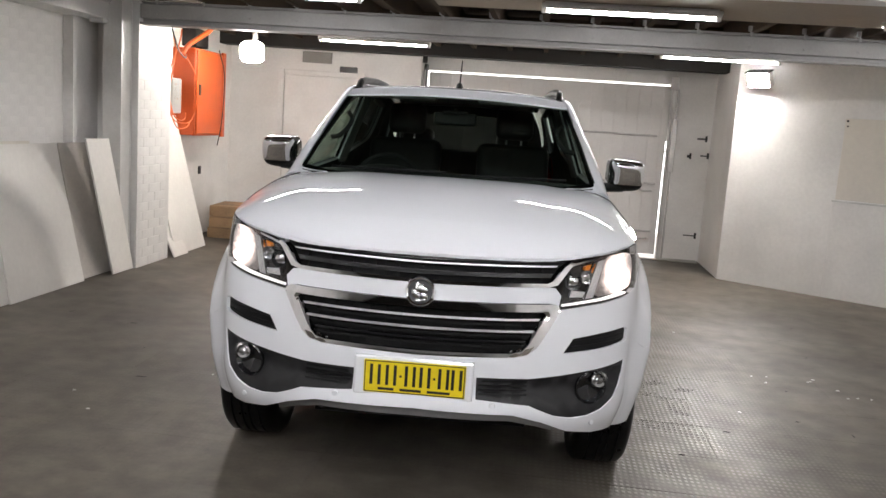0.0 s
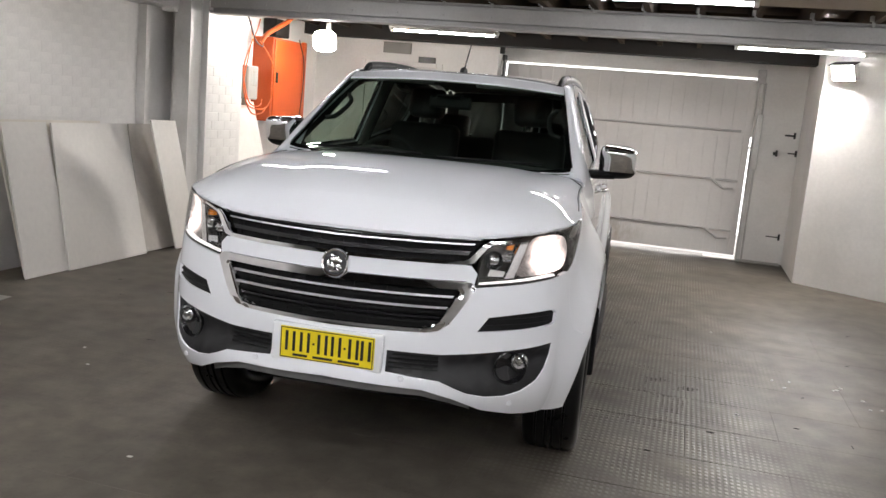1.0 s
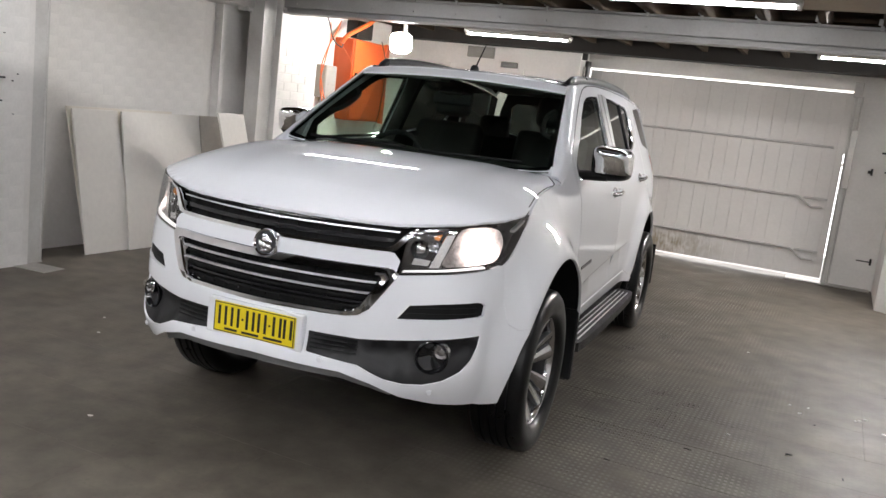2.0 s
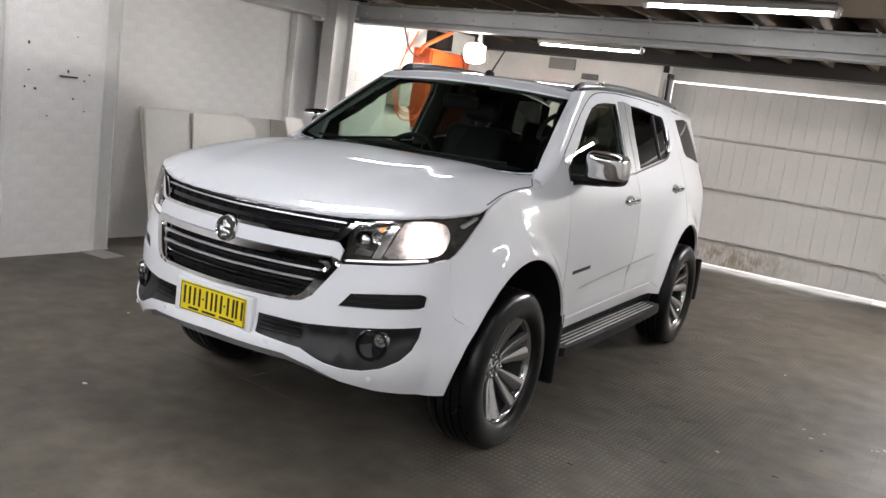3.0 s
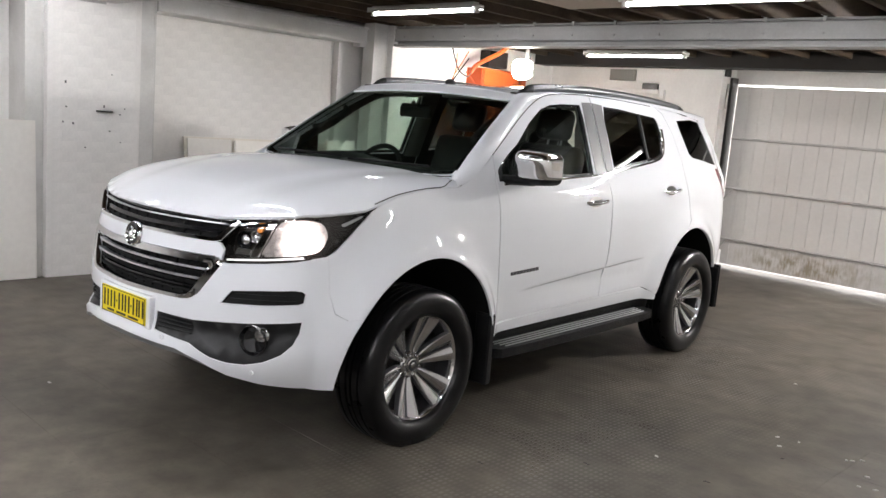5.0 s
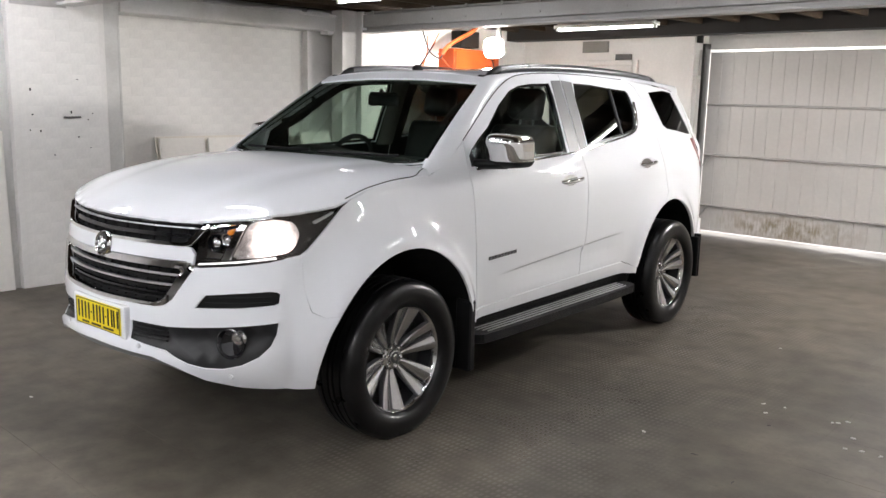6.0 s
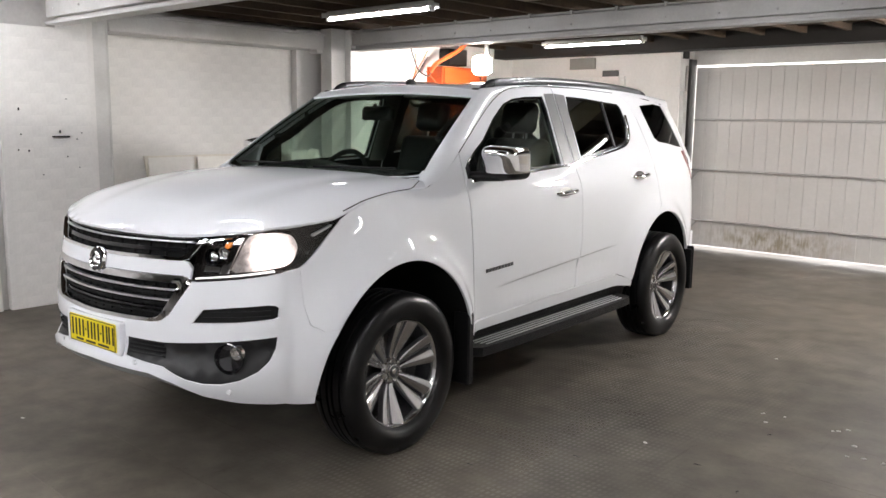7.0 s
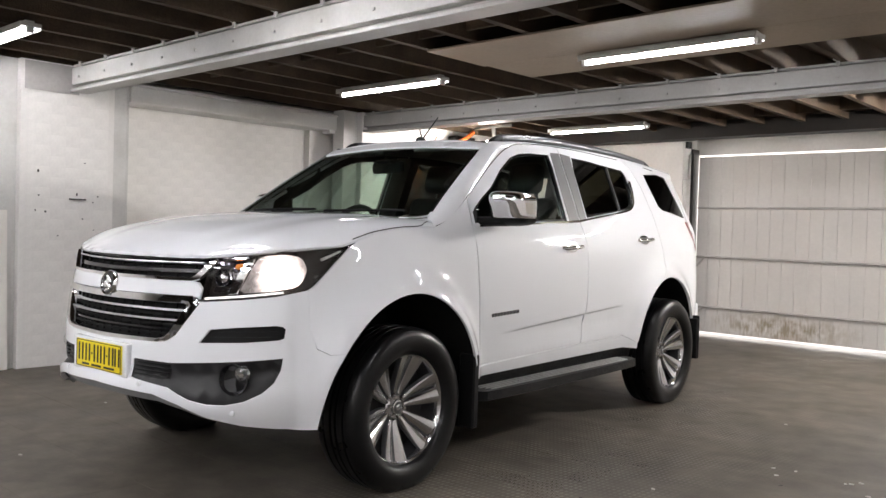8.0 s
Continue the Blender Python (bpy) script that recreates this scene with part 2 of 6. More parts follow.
TRIM = mat("black_textured_plastic", (0.005, 0.005, 0.0053), 0.5, vary=0.2, bump=0.25, bump_scale=400.0, spec=0.2)
TRIMGREY = mat("dark_grey_plastic", (0.013, 0.013, 0.014), 0.5, vary=0.15, bump=0.15, bump_scale=400.0, spec=0.35)
GLOSSBLACK = mat("gloss_black", (0.008, 0.008, 0.009), 0.12, vary=0.1)
# STEEL's white again, darkened for the weaker light on beam_1, plus dirt
BEAMSHADE = mat("grubby_shaded_beam", (0.40, 0.39, 0.37), 0.45, vary=0.15, scale=3.0, fine=45.0, bump=0.2, dirt=0.4, dirt_colour=(0.28, 0.25, 0.21), dirt_scale=2.5)
RUBBER = mat("tyre_rubber", (0.004, 0.004, 0.0043), 0.30, vary=0.3, scale=12.0, bump=0.1, dirt=0.2, dirt_colour=(0.02, 0.019, 0.018), dirt_scale=6.0, spec=0.28)
LINER = mat("arch_liner", (0.010, 0.010, 0.010), 0.8, vary=0.3, spec=0.1)
SKID = mat("grey_underguard", (0.16, 0.16, 0.16), 0.5, vary=0.15)
SILVER = mat("satin_silver", (0.55, 0.55, 0.56), 0.3, metal=0.9, vary=0.06)
YELLOW = mat("plate_yellow", (0.80, 0.63, 0.015), 0.42, vary=0.06, scale=20.0)
INK = mat("plate_black", (0.012, 0.012, 0.012), 0.45, vary=0.1)
CABIN = mat("charcoal_cabin_trim", (0.020, 0.020, 0.021), 0.65, vary=0.15, bump=0.15, bump_scale=300.0, spec=0.25)
SEAT = mat("black_seat_leather", (0.008, 0.008, 0.0085), 0.5, vary=0.2, bump=0.2, spec=0.3)
PILLAR = mat("grey_pillar_lining", (0.17, 0.165, 0.155), 0.7, vary=0.1)
BPOST = mat("grey_post_film", (0.13, 0.13, 0.133), 0.35, vary=0.05, coat=0.1)
RED = mat("tail_lamp_red", (0.28, 0.012, 0.015), 0.15, vary=0.1, coat=1.0)
AMBER = mat("amber_lens", (0.75, 0.22, 0.02), 0.2, vary=0.1)
GLASS = pane("clear_glass", (0.80, 0.86, 0.82))
TINT = pane("tinted_glass", (0.20, 0.21, 0.205))
LENS = pane("lamp_lens", (0.97, 0.97, 0.97), 1.35)
HEADGLOW = glow("lit_headlamp", (1.0, 0.84, 0.77), HEAD)
HEADGLOW.node_tree.nodes["Principled BSDF"].inputs["Base Color"].default_value = (0.10, 0.095, 0.09, 1)
HEADGLOW.node_tree.nodes["Principled BSDF"].inputs["Roughness"].default_value = 0.2
def hot_spot(m, centre, near_by, far_off, strong, weak):
    """Light that is strongest round the bulb, on both sides of the car, with a faceted reflector's unevenness."""
    nt = m.node_tree
    tc, ab, dist, fall, noise, mul = (nt.nodes.new("ShaderNode" + k) for k in ("TexCoord", "VectorMath", "VectorMath", "MapRange", "TexNoise", "Math"))
    ab.operation, dist.operation, mul.operation = "ABSOLUTE", "DISTANCE", "MULTIPLY"
    dist.inputs[1].default_value = centre
    noise.inputs["Scale"].default_value, noise.inputs["Detail"].default_value = 45.0, 2.0
    fall.interpolation_type = "SMOOTHSTEP"
    for k, v in zip(("From Min", "From Max", "To Min", "To Max"), (near_by, far_off, strong * 2, weak * 2)):
        fall.inputs[k].default_value = v
    for a, c in ((tc.outputs["Object"], ab.inputs[0]), (ab.outputs[0], dist.inputs[0]), (dist.outputs["Value"], fall.inputs["Value"]), (tc.outputs["Object"], noise.inputs["Vector"]), (fall.outputs[0], mul.inputs[0]), (noise.outputs["Fac"], mul.inputs[1]), (mul.outputs[0], nt.nodes["Principled BSDF"].inputs["Emission Strength"])):
        nt.links.new(a, c)


hot_spot(HEADGLOW, (0.795, 0.24, 0.99), 0.02, 0.14, HEAD, 0.15)
DRLGLOW = glow("lit_daytime_strip", (1.0, 0.98, 0.95), 0.9)
LAMPBLACK = mat("smoked_lamp_housing", (0.055, 0.048, 0.044), 0.25, metal=0.5, vary=0.4, scale=30.0)
FOGBOWL = mat("fog_lamp_bowl", (0.62, 0.62, 0.63), 0.12, metal=0.95, vary=0.3, scale=60.0)


# ---- mesh helpers ----
def link(name, mesh, material, parent=None, label="", m=None):
    for k in material if isinstance(material, (list, tuple)) else (material,):
        mesh.materials.append(k)
    ob = new(name, mesh)
    if parent is not None:
        ob.parent = parent
    if m is not None:
        ob.matrix_basis = m
    if label:
        ob["label"] = label
    return ob


def part(name, bm, material, parent=None, label="", m=None, smooth=False):
    me = bpy.data.meshes.new(name)
    bmesh.ops.recalc_face_normals(bm, faces=bm.faces)
    bm.to_mesh(me)
    bm.free()
    if smooth:
        me.shade_smooth()
        me.set_sharp_from_angle(angle=radians(38))
    return link(name, me, material, parent, label, m)


def add_box(bm, x0, x1, y0, y1, z0, z1, bevel=0.0, m=None, seg=1):
    r = bmesh.ops.create_cube(bm, size=1.0)
    vs = r["verts"]
    for v in vs:
        v.co = Vector((x0 + (v.co.x + 0.5) * (x1 - x0), y0 + (v.co.y + 0.5) * (y1 - y0), z0 + (v.co.z + 0.5) * (z1 - z0)))
    if m is not None:
        bmesh.ops.transform(bm, matrix=m, verts=vs)
    if bevel:
        es = list({e for v in vs for e in v.link_edges})
        bmesh.ops.bevel(bm, geom=es, offset=bevel, segments=seg, affect="EDGES", profile=0.5)
    return bm


def box(x0, x1, y0, y1, z0, z1, bevel=0.0, m=None, seg=1):
    return add_box(bmesh.new(), x0, x1, y0, y1, z0, z1, bevel, m, seg)


def add_tube(bm, pts, r, n=10, cap=True):
    """A round bar along points; r may be a list."""
    pts = [Vector(p) for p in pts]
    rings, prev = [], None
    for i, p in enumerate(pts):
        d = (pts[min(i + 1, len(pts) - 1)] - pts[max(i - 1, 0)]).normalized()
        a = d.orthogonal().normalized() if prev is None else (prev - d * prev.dot(d)).normalized()
        prev = a
        c = d.cross(a)
        rr = r[i] if isinstance(r, (list, tuple)) else r
        rings.append([bm.verts.new(p + (a * math.cos(k * 2 * math.pi / n) + c * math.sin(k * 2 * math.pi / n)) * rr) for k in range(n)])
    for a, c in zip(rings, rings[1:]):
        for k in range(n):
            bm.faces.new((a[k], a[(k + 1) % n], c[(k + 1) % n], c[k]))
    if cap:
        bm.faces.new(rings[0][::-1])
        bm.faces.new(rings[-1])
    return bm


def tube(pts, r, n=10, cap=True):
    return add_tube(bmesh.new(), pts, r, n, cap)


def curve_points(keys, n):
    """A smooth run of n points through a few keys (Catmull-Rom)."""
    k = [np.array(p, float) for p in keys]
    k = [2 * k[0] - k[1]] + k + [2 * k[-1] - k[-2]]
    out = []
    for i in range(n):
        u = i / (n - 1) * (len(k) - 3)
        j = min(int(u), len(k) - 4)
        t = u - j
        a, b, c, d = k[j : j + 4]
        out.append(0.5 * (2 * b + (c - a) * t + (2 * a - 5 * b + 4 * c - d) * t * t + (3 * b - a - 3 * c + d) * t**3))
    return out


def lathe(bm, profile, n, axis="x", m=None):
    """Turns a profile of (along, radius) round an axis."""
    rings = []
    for a, r in profile:
        ring = []
        for k in range(n):
            c, s = math.cos(2 * math.pi * k / n), math.sin(2 * math.pi * k / n)
            p = Vector((a, r * c, r * s)) if axis == "x" else Vector((r * c, r * s, a)) if axis == "z" else Vector((r * s, a, r * c))
            ring.append(bm.verts.new(m @ p if m is not None else p))
        rings.append(ring)
    for a, b in zip(rings, rings[1:]):
        for k in range(n):
            bm.faces.new((a[k], a[(k + 1) % n], b[(k + 1) % n], b[k]))
    return rings


def loft(name, rows, material, parent, label="", thick=0.0, closed=False):
    """A smooth skin over rows of points."""
    bm = bmesh.new()
    grid = [[bm.verts.new(p) for p in r] for r in rows]
    for a, b in zip(grid, grid[1:]):
        n = len(a)
        for k in range(n if closed else n - 1):
            bm.faces.new((a[k], a[(k + 1) % n], b[(k + 1) % n], b[k]))
    if closed:
        bm.faces.new(grid[0])
        bm.faces.new(grid[-1])
    me = bpy.data.meshes.new(name)
    bmesh.ops.recalc_face_normals(bm, faces=bm.faces)
    if thick:
        bmesh.ops.solidify(bm, geom=list(bm.faces), thickness=thick)
    bm.to_mesh(me)
    bm.free()
    me.shade_smooth()
    me.set_sharp_from_angle(angle=radians(50))
    return link(name, me, material, parent, label)


def prism(poly, z0, z1, m=None):
    """A plan outline pulled up from z0 to z1."""
    bm = bmesh.new()
    lo = [bm.verts.new((x, y, z0)) for x, y in poly]
    hi = [bm.verts.new((x, y, z1)) for x, y in poly]
    bm.faces.new(lo[::-1])
    bm.faces.new(hi)
    n = len(poly)
    for i in range(n):
        bm.faces.new((lo[i], lo[(i + 1) % n], hi[(i + 1) % n], hi[i]))
    if m is not None:
        bmesh.ops.transform(bm, matrix=m, verts=bm.verts)
    return bm


def setting(name, bm, material, label, category="", smooth=False):
    return tagged(part(name, bm, material, None, "", ROOM, smooth), label, category, kind="structure")


def thing(name, label, category, m=None, group=""):
    ob = new(name)
    ob.empty_display_size = 0.1
    if m is not None:
        ob.matrix_basis = m
    return tagged(ob, label, category, group)


# ---- the room: floor, walls, ceiling (in the room's own axes) ----
H = 2.45      # underside of the joists
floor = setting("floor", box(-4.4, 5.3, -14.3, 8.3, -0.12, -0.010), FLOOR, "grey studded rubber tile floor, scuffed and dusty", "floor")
setting("ground", box(-30, 30, 8.3, 60, -0.16, -0.04), OUTSIDE, "bare concrete ground outside the garage door", "ground")

setting("backdrop", box(-8, 8, 11.0, 11.2, -0.04, 6), DAYGLOW, "bright daylit yard beyond the garage door", "backdrop")
wall_west = setting("wall_west", box(-4.2, -3.78, -14.0, 5.0, 0, 2.7), WALL, "white painted brick wall with shallow bays", "wall")
pier_1 = setting("pier_1", box(-3.80, -3.372, 0.845, 1.605, 0, H), WALL, "white painted brick pier, chipped and marked", "pier")
pier_2 = setting("pier_2", box(-3.80, -3.302, 4.36, 5.03, 0, H), WALL, "white painted brick pier lit by the floodlight", "pier")
setting("wall_alcove", box(-4.2, -3.72, 5.0, 8.0, 0, 2.7), WALL, "white wall of the alcove behind the pier", "wall")
setting("pier_3", box(-3.80, -3.69, 3.95, 4.36, 0, H), WALL, "white painted return beside the steel column", "pier")
setting("wall_back", box(-4.2, -1.22, 7.70, 8.2, 0, 2.40), WALL, "white back wall beside the garage door", "wall")
setting("lintel", box(-1.22, 2.5, 8.06, 8.3, 2.215, 2.44), WALL, "pale lintel over the garage door", "lintel")
setting("wall_door_side", box(1.98, 2.9, 8.0, 8.3, 0, 2.5), WALL, "white wall beside the garage door", "wall")
ang = [(2.47, 8.05), (2.46, 6.72), (4.45, 5.42), (5.3, 5.42), (5.3, 8.3), (2.47, 8.3)]
setting("wall_east", prism(ang, 0, 2.7), WALL, "white plastered wall with a splayed corner", "wall")
# unseen wall, set close to bounce light onto the car's flank
setting("wall_side", box(4.45, 4.8, -14.0, 5.43, 0, 2.7), WALL, "plain white unseen side wall that bounces light on the car", "wall")
setting("wall_south", box(-4.2, 5.3, -14.3, -14.0, 0, 2.7), WALL, "plain white wall", "wall")
# the shade of the gap over the door is put into this near-black fill
setting("wall_over_door", box(-4.2, 5.3, 8.06, 8.3, 2.44, 2.75), DARK, "near-black fill for the dark gap over the garage door", "wall")
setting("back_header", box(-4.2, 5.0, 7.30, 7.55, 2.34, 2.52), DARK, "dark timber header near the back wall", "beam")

# steel columns in front of the piers
for i, (x0, x1, y0, y1) in enumerate(((-3.78, -3.40, 1.612, 1.75), (-3.52, -3.350, 4.14, 4.33), (-3.78, -3.43, 0.70, 0.84))):
    bm = box(x0, x1, y0, y0 + 0.015, 0, 2.45)
    add_box(bm, x0, x1, y1 - 0.015, y1, 0, 2.45)
    add_box(bm, x1 - 0.025, x1 - 0.005, y0 + 0.015, y1 - 0.015, 0, 2.45)
    add_box(bm, x0, x1 + 0.004, y0 - 0.004, y1 + 0.004, 0, 0.012)
    setting("column_%d" % (i + 1), bm, STEEL, "white painted steel column against the wall", "column")

# wall plate along the bay
bm = box(-3.78, -3.47, 1.80, 4.20, 2.237, 2.38, 0.006)
add_box(bm, -3.78, -3.45, 1.82, 4.20, 2.38, 2.40)
add_box(bm, -3.60, -3.475, 4.05, 4.13, 2.20, 2.237, 0.004)
setting("wall_plate", bm, STEEL, "white painted timber plate along the wall", "beam")

# deck, joists and the beams that carry them
bm = box(-4.2, 5.3, -14.3, 8.3, 2.66, 2.72)
x = -4.0
while x < 5.2:
    add_box(bm, x, x + 0.05, -14.0, 8.05, H, 2.66)
    x += 0.43
for y in (-5.0, -1.9, 2.35, 5.6, 7.0):
    add_box(bm, -4.2, 5.0, y, y + 0.03, 2.50, 2.63)
setting("ceiling", bm, TIMBER, "dark bare timber joists and boards overhead", "ceiling")


def beam(name, y, z0, z1, material=STEEL, x0=-3.30, x1=5.0):
    """A rolled steel joist with a clip at every timber."""
    bm = box(x0, x1, y - 0.008, y + 0.008, z0 + 0.02, z1 - 0.016)
    add_box(bm, x0, x1, y - 0.075, y + 0.075, z0, z0 + 0.022, 0.004)
    add_box(bm, x0, x1, y - 0.05, y + 0.05, z1 - 0.018, z1, 0.004)
    add_box(bm, x0, x1, y - 0.062, y - 0.008, z0 + 0.055, z1 - 0.03, 0.004)
    b = setting(name, bm, material, "white painted steel ceiling beam with joist clips", "beam")
    clip = None
    x = -3.57
    while x < 4.9:
        if x > x0:
            if clip is None:
                bm = box(-0.012, 0.012, -0.012, 0.004, 0, 0.06, 0.002)
                add_box(bm, -0.03, 0.03, -0.02, 0.004, 0.04, 0.085, 0.003)
                add_box(bm, -0.008, 0.008, -0.02, -0.008, -0.09, -0.075)
                clip = part("clip", bm, material, b, "", pose(x, y - 0.066, z1 - 0.03))
            else:
                c = clip.copy()
                scene.collection.objects.link(c)
                c.matrix_basis = pose(x, y - 0.066, z1 - 0.03)
        x += 0.43
    return b


beam("beam_1", 4.44, 2.235, 2.445, BEAMSHADE)
beam("beam_2", 1.27, 2.225, 2.445)
beam("beam_3", -1.6, 2.225, 2.445)
beam("beam_4", -4.75, 2.225, 2.445)

# tan boards fixed under the joists
bm = box(-0.53, 4.9, 2.46, 3.085, 2.432, 2.447, 0.002)
setting("ceiling_board_1", bm, TAN, "tan board fixed under the joists", "board")
bm = box(-0.50, 4.9, 3.095, 3.64, 2.434, 2.447, 0.002)
setting("ceiling_board_2", bm, TAN, "tan board fixed under the joists", "board")
setting("ceiling_board_3", box(-0.6, 4.9, 5.1, 5.62, 2.436, 2.448), YELLOWED, "old yellowed board under the rear joists", "board")

# ---- bricks of the painted wall ----
def bricks(parent, axis_len, height, face, y0, z0=0.0, proud=0.0003, w=0.236, h=0.084, gap=0.002, worn=0.0013, limit=300):
    """Courses of painted bricks, a touch uneven, on a wall that faces +x."""
    meshes = []
    for k in range(3):
        for ww in (w, w / 2 - gap / 2):
            bm = box(-0.012, 0.0, 0, ww, 0, h, worn)
            me = bpy.data.meshes.new("brick")
            bm.to_mesh(me)
            bm.free()
            me.materials.append(BRICK)
            meshes.append(me)
    rows, n = int(height / (h + gap)), 0
    for r in range(rows):
        y, first = 0.0, r % 2 == 1
        while y < axis_len - 0.05 and n < limit:
            half = first or y + w > axis_len + 0.001
            ww = w / 2 - gap / 2 if half else w
            if y + ww > axis_len + 0.03:
                break
            ob = new("brick", meshes[2 * random.randrange(3) + (1 if half else 0)])
            ob.parent = parent
            ob.matrix_basis = pose(face + proud + 0.0006 + random.uniform(-0.5, 0.5) * proud, y0 + y, z0 + r * (h + gap) + 0.004, 0, random.uniform(-0.03, 0.03), random.uniform(-0.02, 0.02))
            y += ww + gap
            first = False
            n += 1


# ---- garage door ----
DY = 8.02
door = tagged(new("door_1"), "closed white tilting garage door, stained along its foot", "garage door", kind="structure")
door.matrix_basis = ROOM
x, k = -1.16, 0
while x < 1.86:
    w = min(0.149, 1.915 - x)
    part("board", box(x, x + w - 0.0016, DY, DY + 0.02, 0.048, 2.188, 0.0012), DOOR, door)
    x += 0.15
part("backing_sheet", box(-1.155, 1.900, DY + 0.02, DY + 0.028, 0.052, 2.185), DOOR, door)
for z in (1.565, 0.965, 0.35):
    part("rail", tube([(-1.15, DY - 0.018, z + 0.004), (0.3, DY - 0.018, z), (1.80 if z > 1.2 else 1.52, DY - 0.018, z - 0.004)], 0.014, 8), PIPE, door, "", None, True)
for z in (0.965, 0.35):
    part("brace", tube([(1.52, DY - 0.018, z - 0.004), (1.68, DY - 0.025, z - 0.11), (1.80, DY - 0.025, z - 0.10)], 0.012, 8), PIPE, door, "", None, True)
    part("hinge", box(1.58, 1.84, DY - 0.03, DY - 0.006, z - 0.02, z + 0.005, 0.004), PIPE, door)
    part("brace", tube([(-1.15, DY - 0.03, z - 0.13), (-1.05, DY - 0.02, z)], 0.012, 8), PIPE, door, "", None, True)
for x0, z0, z1 in ((1.894, 1.36, 1.39), (1.910, 1.50, 1.72), (1.904, 1.72, 1.95), (1.912, 1.95, 2.19)):
    part("edge_strip", box(x0, 1.935, DY + 0.030, DY + 0.036, z0, z1), STEEL, door)
frame_ob = tagged(new("door_frame"), "grey door posts with springs and guide rails", "door frame", kind="structure")
frame_ob.matrix_basis = ROOM
part("post", box(1.93, 1.985, DY - 0.06, DY + 0.03, 0, 2.25, 0.004), STEEL, frame_ob)
part("guide_rail", box(1.925, 1.95, DY - 0.11, DY - 0.075, 0, 2.2, 0.003), PIPE, frame_ob)
part("guide_rail", tube([(2.0, DY - 0.10, 0), (2.0, DY - 0.10, 2.15)], 0.012, 8), PIPE, frame_ob)
part("spring_cover", box(1.95, 2.02, DY - 0.17, DY - 0.09, 1.12, 1.78, 0.006), STEEL, frame_ob)
part("bracket", box(1.90, 1.99, DY - 0.16, DY - 0.02, 2.14, 2.30, 0.006), PIPE, frame_ob)
part("post", box(-1.215, -1.18, DY - 0.12, DY + 0.03, 0, 2.28, 0.004), IRON, frame_ob)
part("guide_rail", tube([(-1.20, DY - 0.18, 0), (-1.20, DY - 0.18, 2.2)], 0.016, 8), PIPE, frame_ob)
part("spring_cover", box(-1.235, -1.17, DY - 0.30, DY - 0.2, 1.2, 1.9, 0.006), STEEL, frame_ob)
part("pulley", tube([(-1.215, DY - 0.22, 2.28), (-1.215, DY - 0.22, 2.36)], 0.05, 14), IRON, frame_ob)
part("threshold", box(1.55, 2.44, DY - 0.20, DY + 0.05, 0.0, 0.012, 0.002), FLOORPLATE, frame_ob)

# service door in the back wall
door2 = tagged(new("door_2"), "closed flush white door in the back wall", "door", kind="structure")
door2.matrix_basis = ROOM
part("leaf", box(-2.98, -2.02, 7.668, 7.698, 0.02, 2.02, 0.004), WALL, door2)
for x0, x1, z0, z1 in ((-3.06, -2.99, 0, 2.09), (-2.01, -1.94, 0, 2.09), (-2.985, -2.015, 2.03, 2.09)):
    part("frame", box(x0, x1, 7.66, 7.70, z0, z1, 0.004), WALL, door2)
part("door_handle", box(-2.12, -2.07, 7.63, 7.668, 0.98, 1.06, 0.008), IRON, door2)

# ---- things on the walls ----
vent = thing("wall_vent", "grey louvred vent high on the back wall", "vent", ROOM)
part("frame", box(-2.76, -2.38, 7.67, 7.70, 2.19, 2.33, 0.004), VENT, vent)
for k in range(6):
    part("slat", box(-2.74, -2.40, 7.655, 7.672, 2.203 + k * 0.02, 2.214 + k * 0.02), VENT, vent)
sg = thing("wall_sign", "small black sign above the white door", "sign", ROOM)
part("panel", box(-2.27, -2.04, 7.675, 7.70, 2.085, 2.165, 0.006), BLACKSIGN, sg)

eb = thing("electrical_cabinet", "orange metal electrical cabinet on the alcove wall", "cabinet", ROOM)
part("body", box(-3.72, -3.46, 5.98, 6.78, 1.215, 2.17, 0.008), ORANGE, eb)
edoor = part("door", box(-3.458, -3.435, 5.995, 6.70, 1.235, 2.15, 0.006), ORANGE, eb)
part("latch", box(-3.434, -3.415, 6.02, 6.06, 1.66, 1.78, 0.006), IRON, edoor, "black recessed latch")
part("side_frame", box(-3.462, -3.43, 6.71, 6.80, 1.20, 2.18, 0.006), ORANGE, eb)
mb = thing("meter_box", "grey plastic meter box beside the cabinet", "meter box", ROOM)
part("body", box(-3.72, -3.52, 5.55, 5.78, 1.45, 1.82, 0.012), GREYBOX, mb)
part("window", box(-3.519, -3.505, 5.59, 5.74, 1.60, 1.76, 0.004), LENS, mb, "clear meter window")
part("gland", tube([(-3.62, 5.66, 1.38), (-3.62, 5.66, 1.45)], 0.03, 10), GREYBOX, mb)
cab = thing("cable_loop", "loops of orange cable hanging beside the cabinet", "cable", ROOM)
part("strand", tube(curve_points([(-3.56, 5.62, 2.30), (-3.50, 5.56, 2.12), (-3.48, 5.46, 1.9), (-3.50, 5.42, 1.62), (-3.49, 5.50, 1.40), (-3.46, 5.70, 1.35), (-3.45, 5.90, 1.40), (-3.44, 5.99, 1.62), (-3.44, 5.96, 1.85), (-3.47, 5.80, 2.03), (-3.52, 5.76, 2.10)], 80), 0.0068, 8), HOSE, cab, "", None, True)
